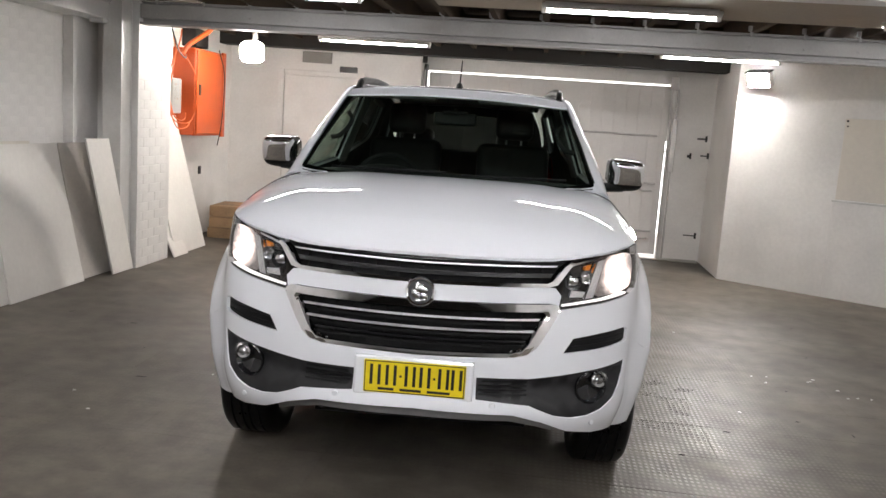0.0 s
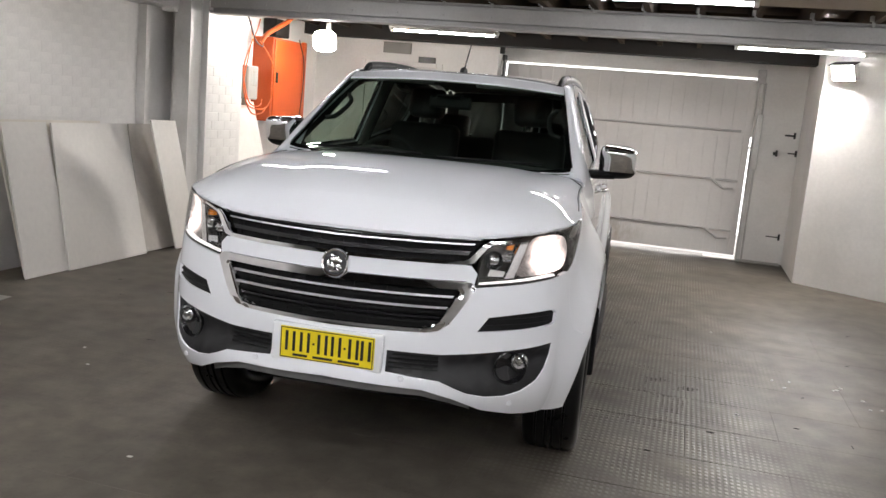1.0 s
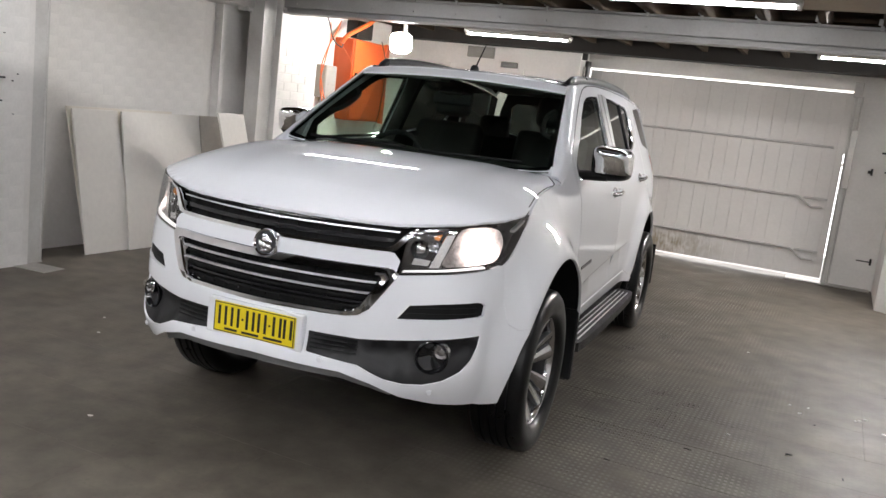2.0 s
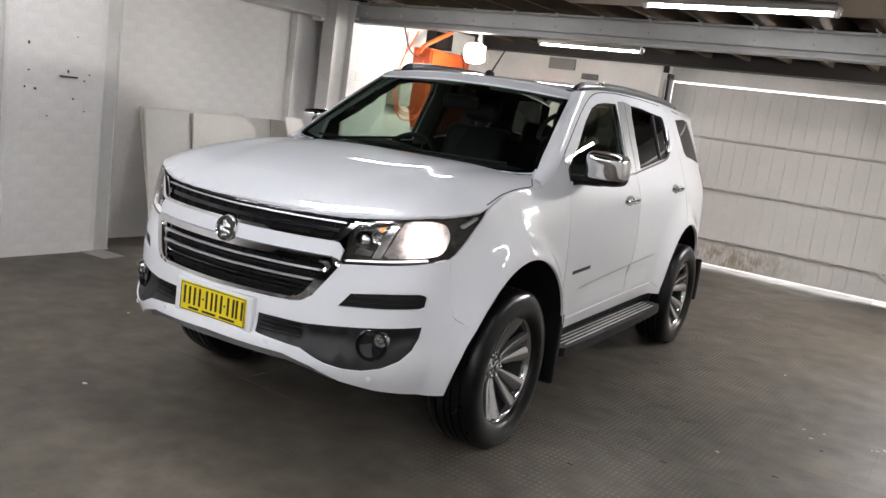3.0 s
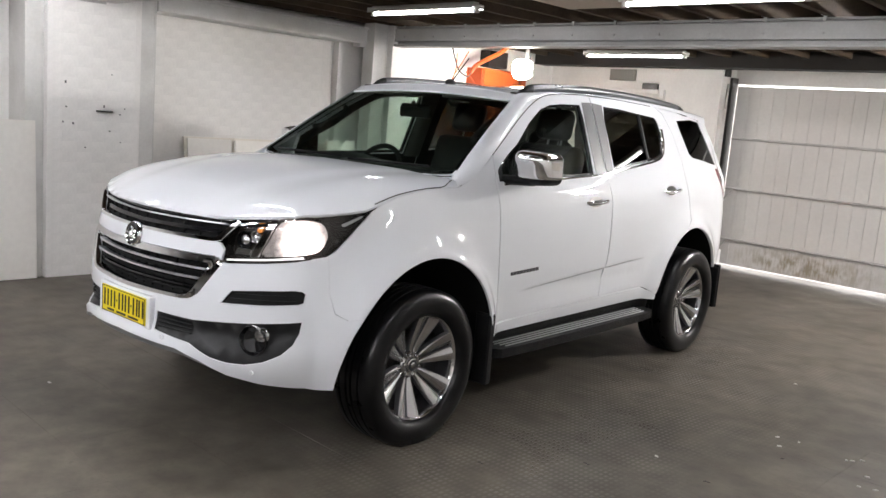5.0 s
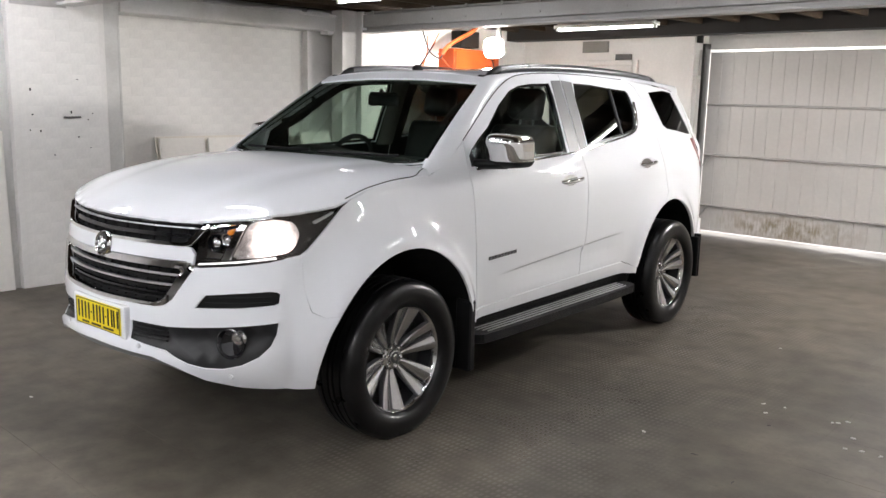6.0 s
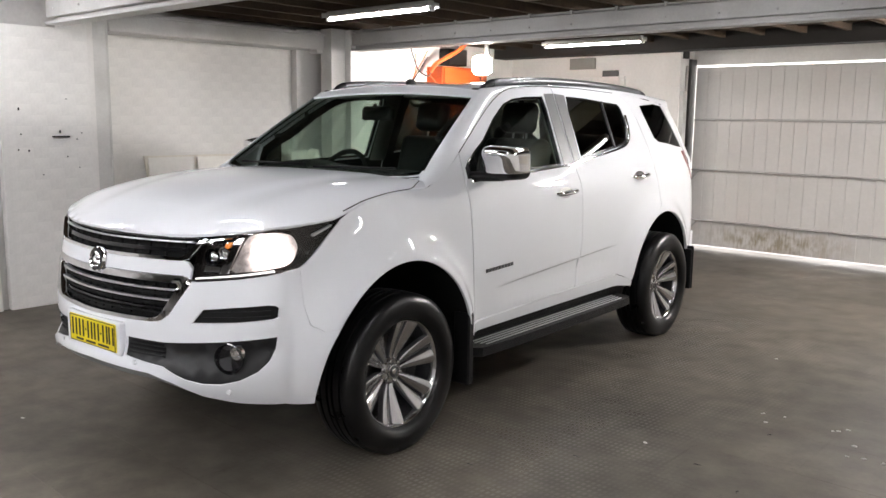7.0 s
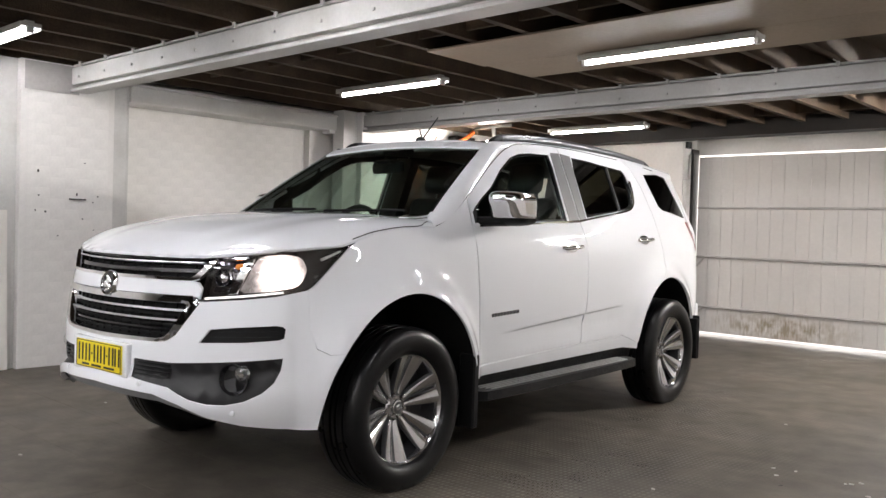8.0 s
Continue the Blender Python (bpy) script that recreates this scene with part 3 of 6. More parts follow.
part("strand", tube(curve_points([(-3.54, 5.80, 2.34), (-3.50, 5.66, 2.20), (-3.50, 5.50, 1.98), (-3.53, 5.46, 1.75), (-3.50, 5.52, 1.46), (-3.47, 5.62, 1.38), (-3.48, 5.78, 1.40), (-3.50, 5.84, 1.46)], 60), 0.0068, 8), HOSE, cab, "", None, True)
part("strand", tube(curve_points([(-3.50, 5.48, 1.52), (-3.47, 5.44, 1.42), (-3.46, 5.56, 1.30), (-3.45, 5.76, 1.31), (-3.46, 5.88, 1.38)], 40), 0.0068, 8), HOSE, cab, "", None, True)
part("strand", tube(curve_points([(-3.55, 5.50, 2.42), (-3.50, 5.52, 2.25), (-3.47, 5.58, 2.10), (-3.46, 5.72, 2.04), (-3.50, 5.82, 2.08)], 40), 0.008, 8), IRON, cab, "black cable looped to the meter", None, True)
part("strand", tube(curve_points([(-3.44, 6.6, 2.2), (-3.40, 6.68, 1.9), (-3.41, 6.66, 1.4), (-3.42, 6.56, 1.10)], 30), 0.006, 6), IRON, cab, "thin black lead", None, True)
cd = thing("conduit", "orange conduit bent up into the ceiling", "conduit", ROOM)
part("pipe", tube(curve_points([(-3.56, 5.88, 2.10), (-3.52, 5.93, 2.19), (-3.47, 6.07, 2.28), (-3.43, 6.24, 2.37), (-3.41, 6.34, 2.45)], 24), 0.027, 10), HOSE, cd, "", None, True)
bk = thing("junction_box", "dark switch boxes above the cabinet", "junction box", ROOM)
part("body", box(-3.72, -3.55, 6.2, 6.55, 2.2, 2.4, 0.01), DARK, bk)

# hardware on the wall beside the door
for n, (x, z, w, h) in enumerate(((2.22, 1.335, 0.05, 0.035), (2.36, 1.56, 0.12, 0.02), (2.41, 1.35, 0.10, 0.015), (2.33, 0.33, 0.16, 0.012))):
    hw = thing("wall_bolt", "rusty iron bolt fixed to the wall", "bolt", ROOM, "bolts beside the garage door")
    bm = box(x - w / 2, x + w / 2, 7.985, 8.0, z - h / 2, z + h / 2, 0.003)
    add_box(bm, x + w / 2 - 0.022, x + w / 2, 7.965, 8.0, z - 0.035, z + 0.04, 0.003)
    part("plate", bm, IRON, hw)

wp_ob = thing("wall_plate", "small dark iron plate on the alcove wall", "plate", ROOM)
part("plate", box(-3.72, -3.706, 6.725, 6.79, 0.735, 0.83, 0.003), IRON, wp_ob)

# marks on the pier: small iron stubs and a slot
for n, (y, z, a, b) in enumerate(((1.318, 1.360, 0.085, 0.012), (1.295, 1.40, 0.006, 0.05), (0.983, 1.575, 0.010, 0.05), (0.99, 1.381, 0.012, 0.022), (1.045, 1.252, 0.010, 0.034), (0.965, 1.26, 0.006, 0.03), (1.357, 1.661, 0.012, 0.014), (1.47, 1.39, 0.006, 0.018), (1.43, 1.34, 0.006, 0.02), (1.345, 1.20, 0.007, 0.024), (1.145, 1.06, 0.008, 0.018), (1.44, 1.11, 0.006, 0.014))):
    st = thing("iron_stub", "rusted iron stub set in the painted brick", "iron fixing", ROOM, "iron stubs in the brick pier")
    k = 1.0 if a > 0.05 else 0.45
    part("stub", box(-3.372, -3.352, y - a * k, y + a * 0.6 * k, z - b * k / 2, z + b * k / 2, 0.002), IRON, st)

# cream board on the splayed wall, with a slim rail under it
E = ROOM @ Matrix.Translation((2.46, 6.72, 0)) @ pose(0, 0, 0, 0, 0, math.degrees(math.atan2(5.42 - 6.72, 4.45 - 2.46)))
nb = thing("notice_board", "cream panel fixed flat on the plastered wall", "panel", E)
part("board", box(1.15, 2.6, -0.008, 0.0, 1.035, 1.86, 0.003), CREAM, nb)
part("ledge", box(1.12, 2.6, -0.022, 0.0, 1.008, 1.026, 0.003), STEEL, nb)
part("cover_strip", box(1.125, 1.137, -0.006, 0.0, 0.02, 1.006, 0.001), WALL, nb)
part("screw", box(1.165, 1.185, -0.02, -0.008, 1.825, 1.845, 0.002), IRON, nb)
part("screw", box(1.172, 1.19, -0.02, -0.008, 1.775, 1.79, 0.002), IRON, nb)


# ---- lamps ----
def batten(x0, x1, y, z, label, lit=TUBEGLOW):
    ob = thing("fluorescent_light", label, "ceiling light", ROOM, "fluorescent battens under the ceiling")
    part("housing", box(x0 - 0.02, x1 + 0.02, y - 0.070, y + 0.070, z + 0.0165, z + 0.044, 0.005), BATTEN, ob)
    # lips added beside the tube to keep its spill off the boards
    for e in (-1, 1):
        part("tray_lip", box(x0 - 0.015, x1 + 0.015, y + e * 0.066 - 0.003, y + e * 0.066 + 0.003, z + 0.004, z + 0.0165), BATTEN, ob)
    part("spine", box(x0, x1, y - 0.03, y + 0.03, z + 0.044, z + 0.060, 0.003), BATTEN, ob)
    part("tube", tube([(x0 + 0.02, y, z), (x1 - 0.02, y, z)], 0.0135, 12), lit, ob, "lit white fluorescent tube", None, True)
    for x in (x0, x1):
        part("lamp_holder", box(x - 0.018, x + 0.018, y - 0.022, y + 0.022, z - 0.02, z + 0.03, 0.004), ENAMEL, ob)
    return ob


# the 15 battens at y -2 to -4.3 are unseen, added as fill light
for x0, y, z in ((-2.22, 3.15, 2.374), (0.32, 3.15, 2.374), (2.64, 3.15, 2.374), (-2.14, 6.26, 2.355), (1.55, 6.27, 2.385), (-3.28, 0.40, 2.40), (-0.6, 0.40, 2.40), (1.9, 0.40, 2.40), *((-3.0 + 1.5 * i, y, 2.40) for y in (-2.0, -3.2, -4.3) for i in range(5))):
    batten(x0, x0 + 1.2, y, z, "lit fluorescent batten under the joists, added as fill where behind the camera", REARTUBE if y > 6 else TUBEGLOW)


def floodlight(m, label, w, h, lit, stem=0.0):
    """A box lamp with a deep lit face; held by a bracket behind or a stem above."""
    ob = thing("floodlight", label, "floodlight", m, "floodlights")
    deep = 0.075 if stem else 0.03
    if stem:
        part("body", box(-w * 0.8, w * 0.8, 0.0, 0.06, -h * 0.8, h * 0.8, 0.012, None, 2), ENAMEL, ob)
    else:
        part("body", box(-w - 0.008, w + 0.008, -0.022, 0.06, -h - 0.006, h + 0.002, 0.006, None, 2), ENAMEL, ob)
    if stem:
        rows = []
        for y, k in ((-0.001, 0.93), (-0.02, 1.0), (-0.05, 0.97), (-0.068, 0.86), (-deep, 0.6)):
            rows.append([Vector((w * k * math.copysign(abs(math.cos(a)) ** 0.62, math.cos(a)), y, h * k * math.copysign(abs(math.sin(a)) ** 0.62, math.sin(a)))) for a in np.linspace(0, 2 * math.pi, 29)[:-1]])
        loft("lens", rows, lit, ob, "glaring lit lens", 0, True)
    else:
        part("lens", box(-w, w, -deep, -0.001, -h, h, deep * 0.48, None, 4), lit, ob, "glaring lit lens", None, True)
    if stem:
        part("bracket", box(-0.03, 0.03, 0.058, 0.085, -0.03, stem, 0.004), IRON, ob)
        part("mounting_bar", box(-0.30, 0.30, 0.05, 0.09, stem - 0.02, stem + 0.006), IRON, ob)
    else:
        part("hood", box(-w - 0.018, w + 0.018, -0.05, 0.07, h + 0.003, h + 0.014, 0.003), IRON, ob)
        part("bracket", box(-0.03, 0.03, 0.058, 0.16, -0.03, 0.03, 0.004), ENAMEL, ob)
    return ob


floodlight(ROOM @ pose(-2.81, 5.97, 2.16, 6, 0, -4), "lit floodlight glaring under the ceiling", 0.135, 0.115, GLOBEGLOW, 0.285)
floodlight(E @ pose(0.26, -0.115, 2.225, 22, 0, -12), "lit floodlight glaring on the splayed wall", 0.122, 0.077, FLOODGLOW)


# ---- boards leaning along the wall ----
def leaning(y0, y1, foot, top, z, material, label, skew=0.0, near_skew=None, t=0.018):
    near_skew = skew if near_skew is None else near_skew
    ob = thing("leaning_board", label, "board", ROOM, "boards leaning on the wall")
    d = Vector((top - foot, 0, z)).normalized()
    n = Vector((d.z, 0, -d.x)) * t
    bm = bmesh.new()
    vs = [bm.verts.new(p) for p in ((foot, y0, 0), (foot, y1, 0), (top, y1 + skew, z), (top, y0 + near_skew, z))]
    ws = [bm.verts.new(v.co - n) for v in vs]
    bm.faces.new(vs)
    bm.faces.new(ws[::-1])
    for i in range(4):
        bm.faces.new((vs[i], ws[i], ws[(i + 1) % 4], vs[(i + 1) % 4]))
    for v in bm.verts:
        v.co.z += 0.004
    bmesh.ops.bevel(bm, geom=list(bm.edges), offset=0.002, segments=1, affect="EDGES")
    part("sheet", bm, material, ob)
    return ob


leaning(2.22, 3.40, -3.455, -3.745, 1.165, CREAM, "long cream board leaning behind the others on the white wall")
leaning(2.18, 2.65, -3.41, -3.705, 1.150, PALE, "narrow cream board leaning on the white wall", 0.06)
leaning(2.62, 3.62, -3.385, -3.685, 1.148, PALE, "large pale board leaning on the white wall", 0.06, 0.12)
leaning(3.64, 4.12, -3.43, -3.672, 1.150, GREYBOARD, "grey-brown board leaning between paler ones", 0.05, 0.06)
leaning(3.98, 4.35, -3.318, -3.362, 1.205, PALE, "narrow white board leaning on the steel column", -0.39)
leaning(5.20, 5.95, -3.28, -3.66, 1.42, PALE, "white board leaning in the alcove", 0.0)
leaning(5.08, 5.40, -3.24, -3.60, 0.62, PALE, "short white offcut leaning in the alcove", 0.1)
leaning(-0.30, 0.775, -3.36, -3.42, 1.25, PALE, "tall white board standing by the brick pier")

# stacked crates in the alcove
for n, (z, w) in enumerate(((0.0, 0.62), (0.13, 0.60), (0.26, 0.62))):
    cr = thing("wooden_crate", "low raw-wood crate stacked in the alcove", "crate", ROOM @ pose(-3.2, 6.85 + 0.01 * n, z, 0, 0, 2 * n), "crates stacked in the alcove")
    for k in range(2):
        part("side_board", box(-w / 2, w / 2, -0.30 + k * 0.575, -0.275 + k * 0.575, 0.004, 0.115, 0.003), WOOD, cr)
        part("end_board", box(-w / 2 + k * (w - 0.025), -w / 2 + 0.025 + k * (w - 0.025), -0.272, 0.272, 0.004, 0.115, 0.003), WOOD, cr)
    for k in range(4):
        part("lid_board", box(-w / 2, w / 2, -0.295 + k * 0.149, -0.295 + k * 0.149 + 0.14, 0.115, 0.128, 0.003), WOOD, cr)

# scraps and a plate on the floor
pl = thing("floor_plate", "worn metal plate lying by the wall", "plate", ROOM @ pose(-3.27, 1.60, 0.0, 0, 0, 6))
part("plate", box(-0.17, 0.17, -0.10, 0.10, 0.0005, 0.006, 0.001), FLOORPLATE, pl)
for n, (x, y, r) in enumerate(((-0.841, -0.038, 20), (2.115, 2.391, 70), (1.757, 1.721, 10), (2.06, 2.52, 40), (2.417, 2.48, 80), (2.44, 2.50, 5), (2.477, 2.55, 15), (2.554, 2.335, 5), (2.556, 2.176, 50), (2.624, 2.20, 30), (2.705, 2.193, 60), (2.167, 2.54, 20), (1.781, 3.65, 60), (-1.7, 0.9, 33), (-1.3, 1.6, 72), (-1.9, 1.15, 10))):
    sc = thing("paper_scrap", "small torn white scrap on the floor", "scrap", pose(x, y, 0.0, 0, 0, r), "scraps on the floor")
    bm = bmesh.new()
    vs = [bm.verts.new((math.cos(a) * q, math.sin(a) * q * 0.7, 0.002 + 0.004 * random.random())) for a, q in ((k * 1.05, random.uniform(0.005, 0.015)) for k in range(6))]
    c = bm.verts.new((0, 0, 0.006))
    lo = [bm.verts.new((v.co.x, v.co.y, 0.0005)) for v in vs]
    for k in range(6):
        bm.faces.new((vs[k], vs[(k + 1) % 6], c))
        bm.faces.new((lo[k], lo[(k + 1) % 6], vs[(k + 1) % 6], vs[k]))
    bm.faces.new(lo[::-1])
    part("scrap", bm, PAPER, sc)


# dark crumbs and twigs on the floor
for x, y, r, a in ((-2.35, 2.45, 20, 0.05), (-2.0, 1.9, 75, 0.03), (-2.9, 2.6, 50, 0.04), (-1.75, 1.35, 10, 0.06), (-2.6, 2.2, 130, 0.03), (1.95, 1.75, 15, 0.035), (2.05, 2.35, 60, 0.03), (1.5, 1.45, 0, 0.04), (2.2, 1.6, 100, 0.03), (2.45, 3.3, 40, 0.04), (1.2, 1.04, 5, 0.03), (2.62, 4.3, 30, 0.05)):
    tw = thing("floor_crumb", "small dark crumb of dirt lying on the floor", "debris", ROOM @ pose(x, y, 0.0, 0, 0, r), "crumbs on the floor")
    part("crumb", tube([(-a / 2, 0, 0.003), (-a / 6, 0.004, 0.004), (a / 5, -0.003, 0.004), (a / 2, 0.003, 0.0035)], [0.0015, 0.0025, 0.002, 0.001], 6), IRON, tw)

# the beam's shadow, painted as a grey band at the head of the first pier
part("bare_patch", box(-3.371, -3.366, 0.87, 1.30, 2.215, 2.44, 0.001), PIERSHADE, pier_1, "grey band of painted shade under the joists")

# ---- the car: one wrapped body surface, cut into panels ----
# Plan outline of the body from the nose round the corner, along the flank, to the tail.
OUTLINE = [(0, -0.085), (0.25, -0.062), (0.45, -0.008), (0.60, 0.062), (0.73, 0.155), (0.82, 0.275), (0.866, 0.44), (0.884, 0.70), (0.888, 1.2), (0.882, 2.0), (0.878, 2.8), (0.872, 3.6), (0.850, 4.2), (0.80, 4.50), (0.66, 4.66), (0.40, 4.74), (0, 4.76)]
plan = np.array(curve_points([(-x, y) for x, y in OUTLINE[2:0:-1]] + OUTLINE, 1000))
plan = plan[plan[:, 0] > 1e-4] if plan[-1, 0] > 1e-4 else np.r_[plan[:-1][plan[:-1, 0] > 1e-4], plan[-1:]]
plan = np.r_[[(0.0, OUTLINE[0][1])], plan]
run = np.r_[0, np.cumsum(np.hypot(*np.diff(plan, axis=0).T))]
tang = np.gradient(plan, run, axis=0)
tang /= np.hypot(*tang.T)[:, None]
tang[0], tang[-1] = (1, 0), (-1, 0)
SMAX = run[-1]


def smooth_table(keys, sigma):
    zs = np.linspace(-0.2, 2.2, 1201)
    v = np.interp(zs, *np.array(keys).T)
    k = np.exp(-0.5 * (np.arange(-60, 61) * 0.002 / sigma) ** 2)
    return zs, np.convolve(np.pad(v, 60, mode="edge"), k / k.sum(), mode="valid")


NOSE = smooth_table([(0.25, 0.12), (0.35, 0.035), (0.41, -0.012), (0.46, -0.030), (0.515, -0.030), (0.56, -0.004), (0.60, 0.0), (0.68, 0.0), (0.78, 0.012), (0.88, 0.034), (0.95, 0.045), (1.05, 0.066), (1.15, 0.12)], 0.018)
FLANK = smooth_table([(0.25, 0.07), (0.44, 0.022), (0.52, 0.006), (0.62, 0.0), (0.75, -0.004), (0.88, -0.001), (1.0, 0.006), (1.10, 0.016), (1.17, 0.032), (1.24, 0.058), (1.30, 0.080), (1.72, 0.236), (1.80, 0.29)], 0.020)
WHEELS, ARCHES = (0.915, 3.785), (0.895, 3.765)
ARCH_A, ARCH_B, HUB = 0.50, 0.54, 0.365


def crease_z(y):
    """Height of the pressed line low on the doors."""
    return 0.655 + 0.0575 * (y - 1.72)


def body(s, z, off=0.0):
    """A point of the body: s along the outline from the nose (negative on the other side), z the height, off outward."""
    a = min(abs(s), SMAX)
    x, y = np.interp(a, run, plan[:, 0]), np.interp(a, run, plan[:, 1])
    tx, ty = np.interp(a, run, tang[:, 0]), np.interp(a, run, tang[:, 1])
    w = min(1.0, max(0.0, -(-tx))) ** 1.5 if y < 2 else 0.0
    d = w * np.interp(z, *NOSE) + (1 - w) * np.interp(z, *FLANK)
    if y > 0.3:
        for wy, swell in zip(ARCHES, (0.078, 0.045)):
            r = math.hypot((y - wy) / ARCH_A, (z - HUB) / ARCH_B)
            d -= swell * math.exp(-(((r - 1.0) / (0.17 if r > 1 and y > wy else 0.24)) ** 2)) * min(1.0, max(0.0, (y - 0.22) / 0.25))
    if 0.5 < y < 1.42 and z > 1.02:
        # the fender's shoulder rolls in under the bonnet
        d += 0.028 * min(1.0, (y - 0.5) / 0.3, (1.42 - y) / 0.35) * min(1.0, (z - 1.02) / 0.15) ** 1.5
    if 1.6 < y < 3.2 and 0.5 < z < 0.8:
        e = (crease_z(y) - z) / 0.012
        d += 0.014 * min(1.0, max(0.0, (y - 1.68) / 0.25, 0.0), max(0.0, (3.10 - y) / 0.2)) * (1 / (1 + math.exp(-6 * e)) if abs(e) < 20 else float(e > 0)) * min(1.0, max(0.0, (z - 0.54) / 0.10))
    d -= off
    px, py = x - ty * d, y + tx * d
    return Vector((px if s >= 0 else -px, py, z))


front_n = int(np.argmax(plan[:, 0]))


def fx(x):
    return float(np.interp(x, plan[:front_n, 0], run[:front_n]))


def fy(y):
    return float(np.interp(y, plan[:, 1], run))


def on_body(off=0.0):
    return lambda s, z: body(s, z, off)


def mirrored(poly):
    return [(-a, b) for a, b in reversed(poly)]


def both(half):
    """A whole outline from its half on the +x side (from the middle low to the middle high)."""
    return half + [(-a, b) for a, b in reversed(half) if abs(a) > 1e-6]


def rounded(poly, r=0.3, times=2):
    for _ in range(times):
        out = []
        for i, p in enumerate(poly):
            q = poly[(i + 1) % len(poly)]
            out += [(p[0] + (q[0] - p[0]) * r, p[1] + (q[1] - p[1]) * r), (q[0] - (q[0] - p[0]) * r, q[1] - (q[1] - p[1]) * r)]
        poly, r = out, 0.25
    return poly


def inside(pts, poly):
    p, q = np.array(poly), np.roll(np.array(poly), -1, axis=0)
    x, y = pts[:, 0:1], pts[:, 1:2]
    with np.errstate(divide="ignore", invalid="ignore"):
        cross = ((p[:, 1] > y) != (q[:, 1] > y)) & (x < (q[:, 0] - p[:, 0]) * (y - p[:, 1]) / (q[:, 1] - p[:, 1]) + p[:, 0])
    return cross.sum(axis=1) % 2 == 1


def near(pts, segs):
    a, b = segs[:, 0], segs[:, 1]
    d = b - a
    t = np.clip(((pts[:, None] - a) * d).sum(2) / np.maximum((d * d).sum(1), 1e-12), 0, 1)
    return np.sqrt((((a + d * t[..., None]) - pts[:, None]) ** 2).sum(2)).min(1)


from mathutils.geometry import delaunay_2d_cdt


def panel(name, place, outer, material, parent, holes=(), step=0.04, thick=0.012, label="", lining=None, front=True, back=True, lines=()):
    """A curved sheet with thickness: an outline and holes in the two measures of a surface, laid on it by place()."""
    loops = []
    for poly in (outer, *holes):
        pts = []
        for i, p in enumerate(poly):
            q = poly[(i + 1) % len(poly)]
            n = max(1, int(math.ceil(math.hypot(q[0] - p[0], q[1] - p[1]) / step)))
            pts += [(p[0] + (q[0] - p[0]) * k / n, p[1] + (q[1] - p[1]) * k / n) for k in range(n)]
        loops.append(pts)
    segs = np.array([(l[i], l[(i + 1) % len(l)]) for l in loops for i in range(len(l))] + [(l[i], l[i + 1]) for l in lines for i in range(len(l) - 1)])
    lo, hi = np.array(loops[0]).min(0), np.array(loops[0]).max(0)
    g = np.array([(u, v) for i, u in enumerate(np.arange(lo[0], hi[0], step)) for v in np.arange(lo[1] + (i % 2) * step / 2, hi[1], step)])
    if len(g):
        ok = inside(g, loops[0])
        for l in loops[1:]:
            ok &= ~inside(g, l)
        g = g[ok]
        g = g[near(g, segs) > step * 0.5] if len(g) else g
    verts, edges = [], []
    for l in loops:
        k = len(verts)
        verts += l
        edges += [(k + i, k + (i + 1) % len(l)) for i in range(len(l))]
    for l in lines:
        k = len(verts)
        verts += l
        edges += [(k + i, k + i + 1) for i in range(len(l) - 1)]
    verts += [tuple(p) for p in g]
    vs, es, fs, *_ = delaunay_2d_cdt([Vector(v) for v in verts], edges, [], 0, 1e-6)
    vs = np.array([(v.x, v.y) for v in vs])
    tri = np.array([f for f in fs if len(f) == 3])
    c = vs[tri].mean(1)
    ok = inside(c, loops[0])
    for l in loops[1:]:
        ok &= ~inside(c, l)
    a = vs[tri]
    area = (a[:, 1, 0] - a[:, 0, 0]) * (a[:, 2, 1] - a[:, 0, 1]) - (a[:, 2, 0] - a[:, 0, 0]) * (a[:, 1, 1] - a[:, 0, 1])
    tri = tri[ok & (np.abs(area) > 1e-9)]
    area = area[ok & (np.abs(area) > 1e-9)]
    tri[area < 0] = tri[area < 0][:, ::-1]
    co, no, h = [], [], 1e-3
    for u, v in vs:
        p = place(u, v)
        n = (place(u + h, v) - place(u - h, v)).cross(place(u, v + h) - place(u, v - h))
        n = n.normalized() if n.length > 1e-12 else Vector((0, 0, 1))
        co.append(p)
        no.append(n)
    N = len(co)
    faces = [tuple(int(i) for i in t) for t in tri] if front else []
    normals = [no[i] for f in faces for i in f]
    slot = [0] * len(faces)
    if back:
        turned = [tuple(N + int(i) for i in t[::-1]) for t in tri]
        faces += turned
        normals += [-no[i - N] for f in turned for i in f]
        slot += [1 if lining else 0] * len(turned)
    count = {}
    for t in tri:
        for i in range(3):
            e = (int(t[i]), int(t[(i + 1) % 3]))
            count[tuple(sorted(e))] = None if tuple(sorted(e)) in count else e
    for e in count.values():
        if e is None:
            continue
        i, j = e
        side = (co[j] - co[i]).cross((no[i] + no[j]) / 2)
        side = side.normalized() if side.length > 1e-12 else no[i]
        faces.append((i, N + i, N + j, j))
        normals += [(side + no[i] * 0.6).normalized(), side, side, (side + no[j] * 0.6).normalized()]
        slot.append(0)
    points = [tuple(p) for p in co] + [tuple(p - n * thick) for p, n in zip(co, no)]
    used = sorted({i for f in faces for i in f})
    place_of = {i: k for k, i in enumerate(used)}
    me = bpy.data.meshes.new(name)
    me.from_pydata([points[i] for i in used], [], [tuple(place_of[i] for i in f) for f in faces])
    me.polygons.foreach_set("material_index", slot)
    me.polygons.foreach_set("use_smooth", [True] * len(faces))
    me.update()
    me.normals_split_custom_set([tuple(n) for n in normals])
    return link(name, me, [material, lining] if lining else material, parent, label)


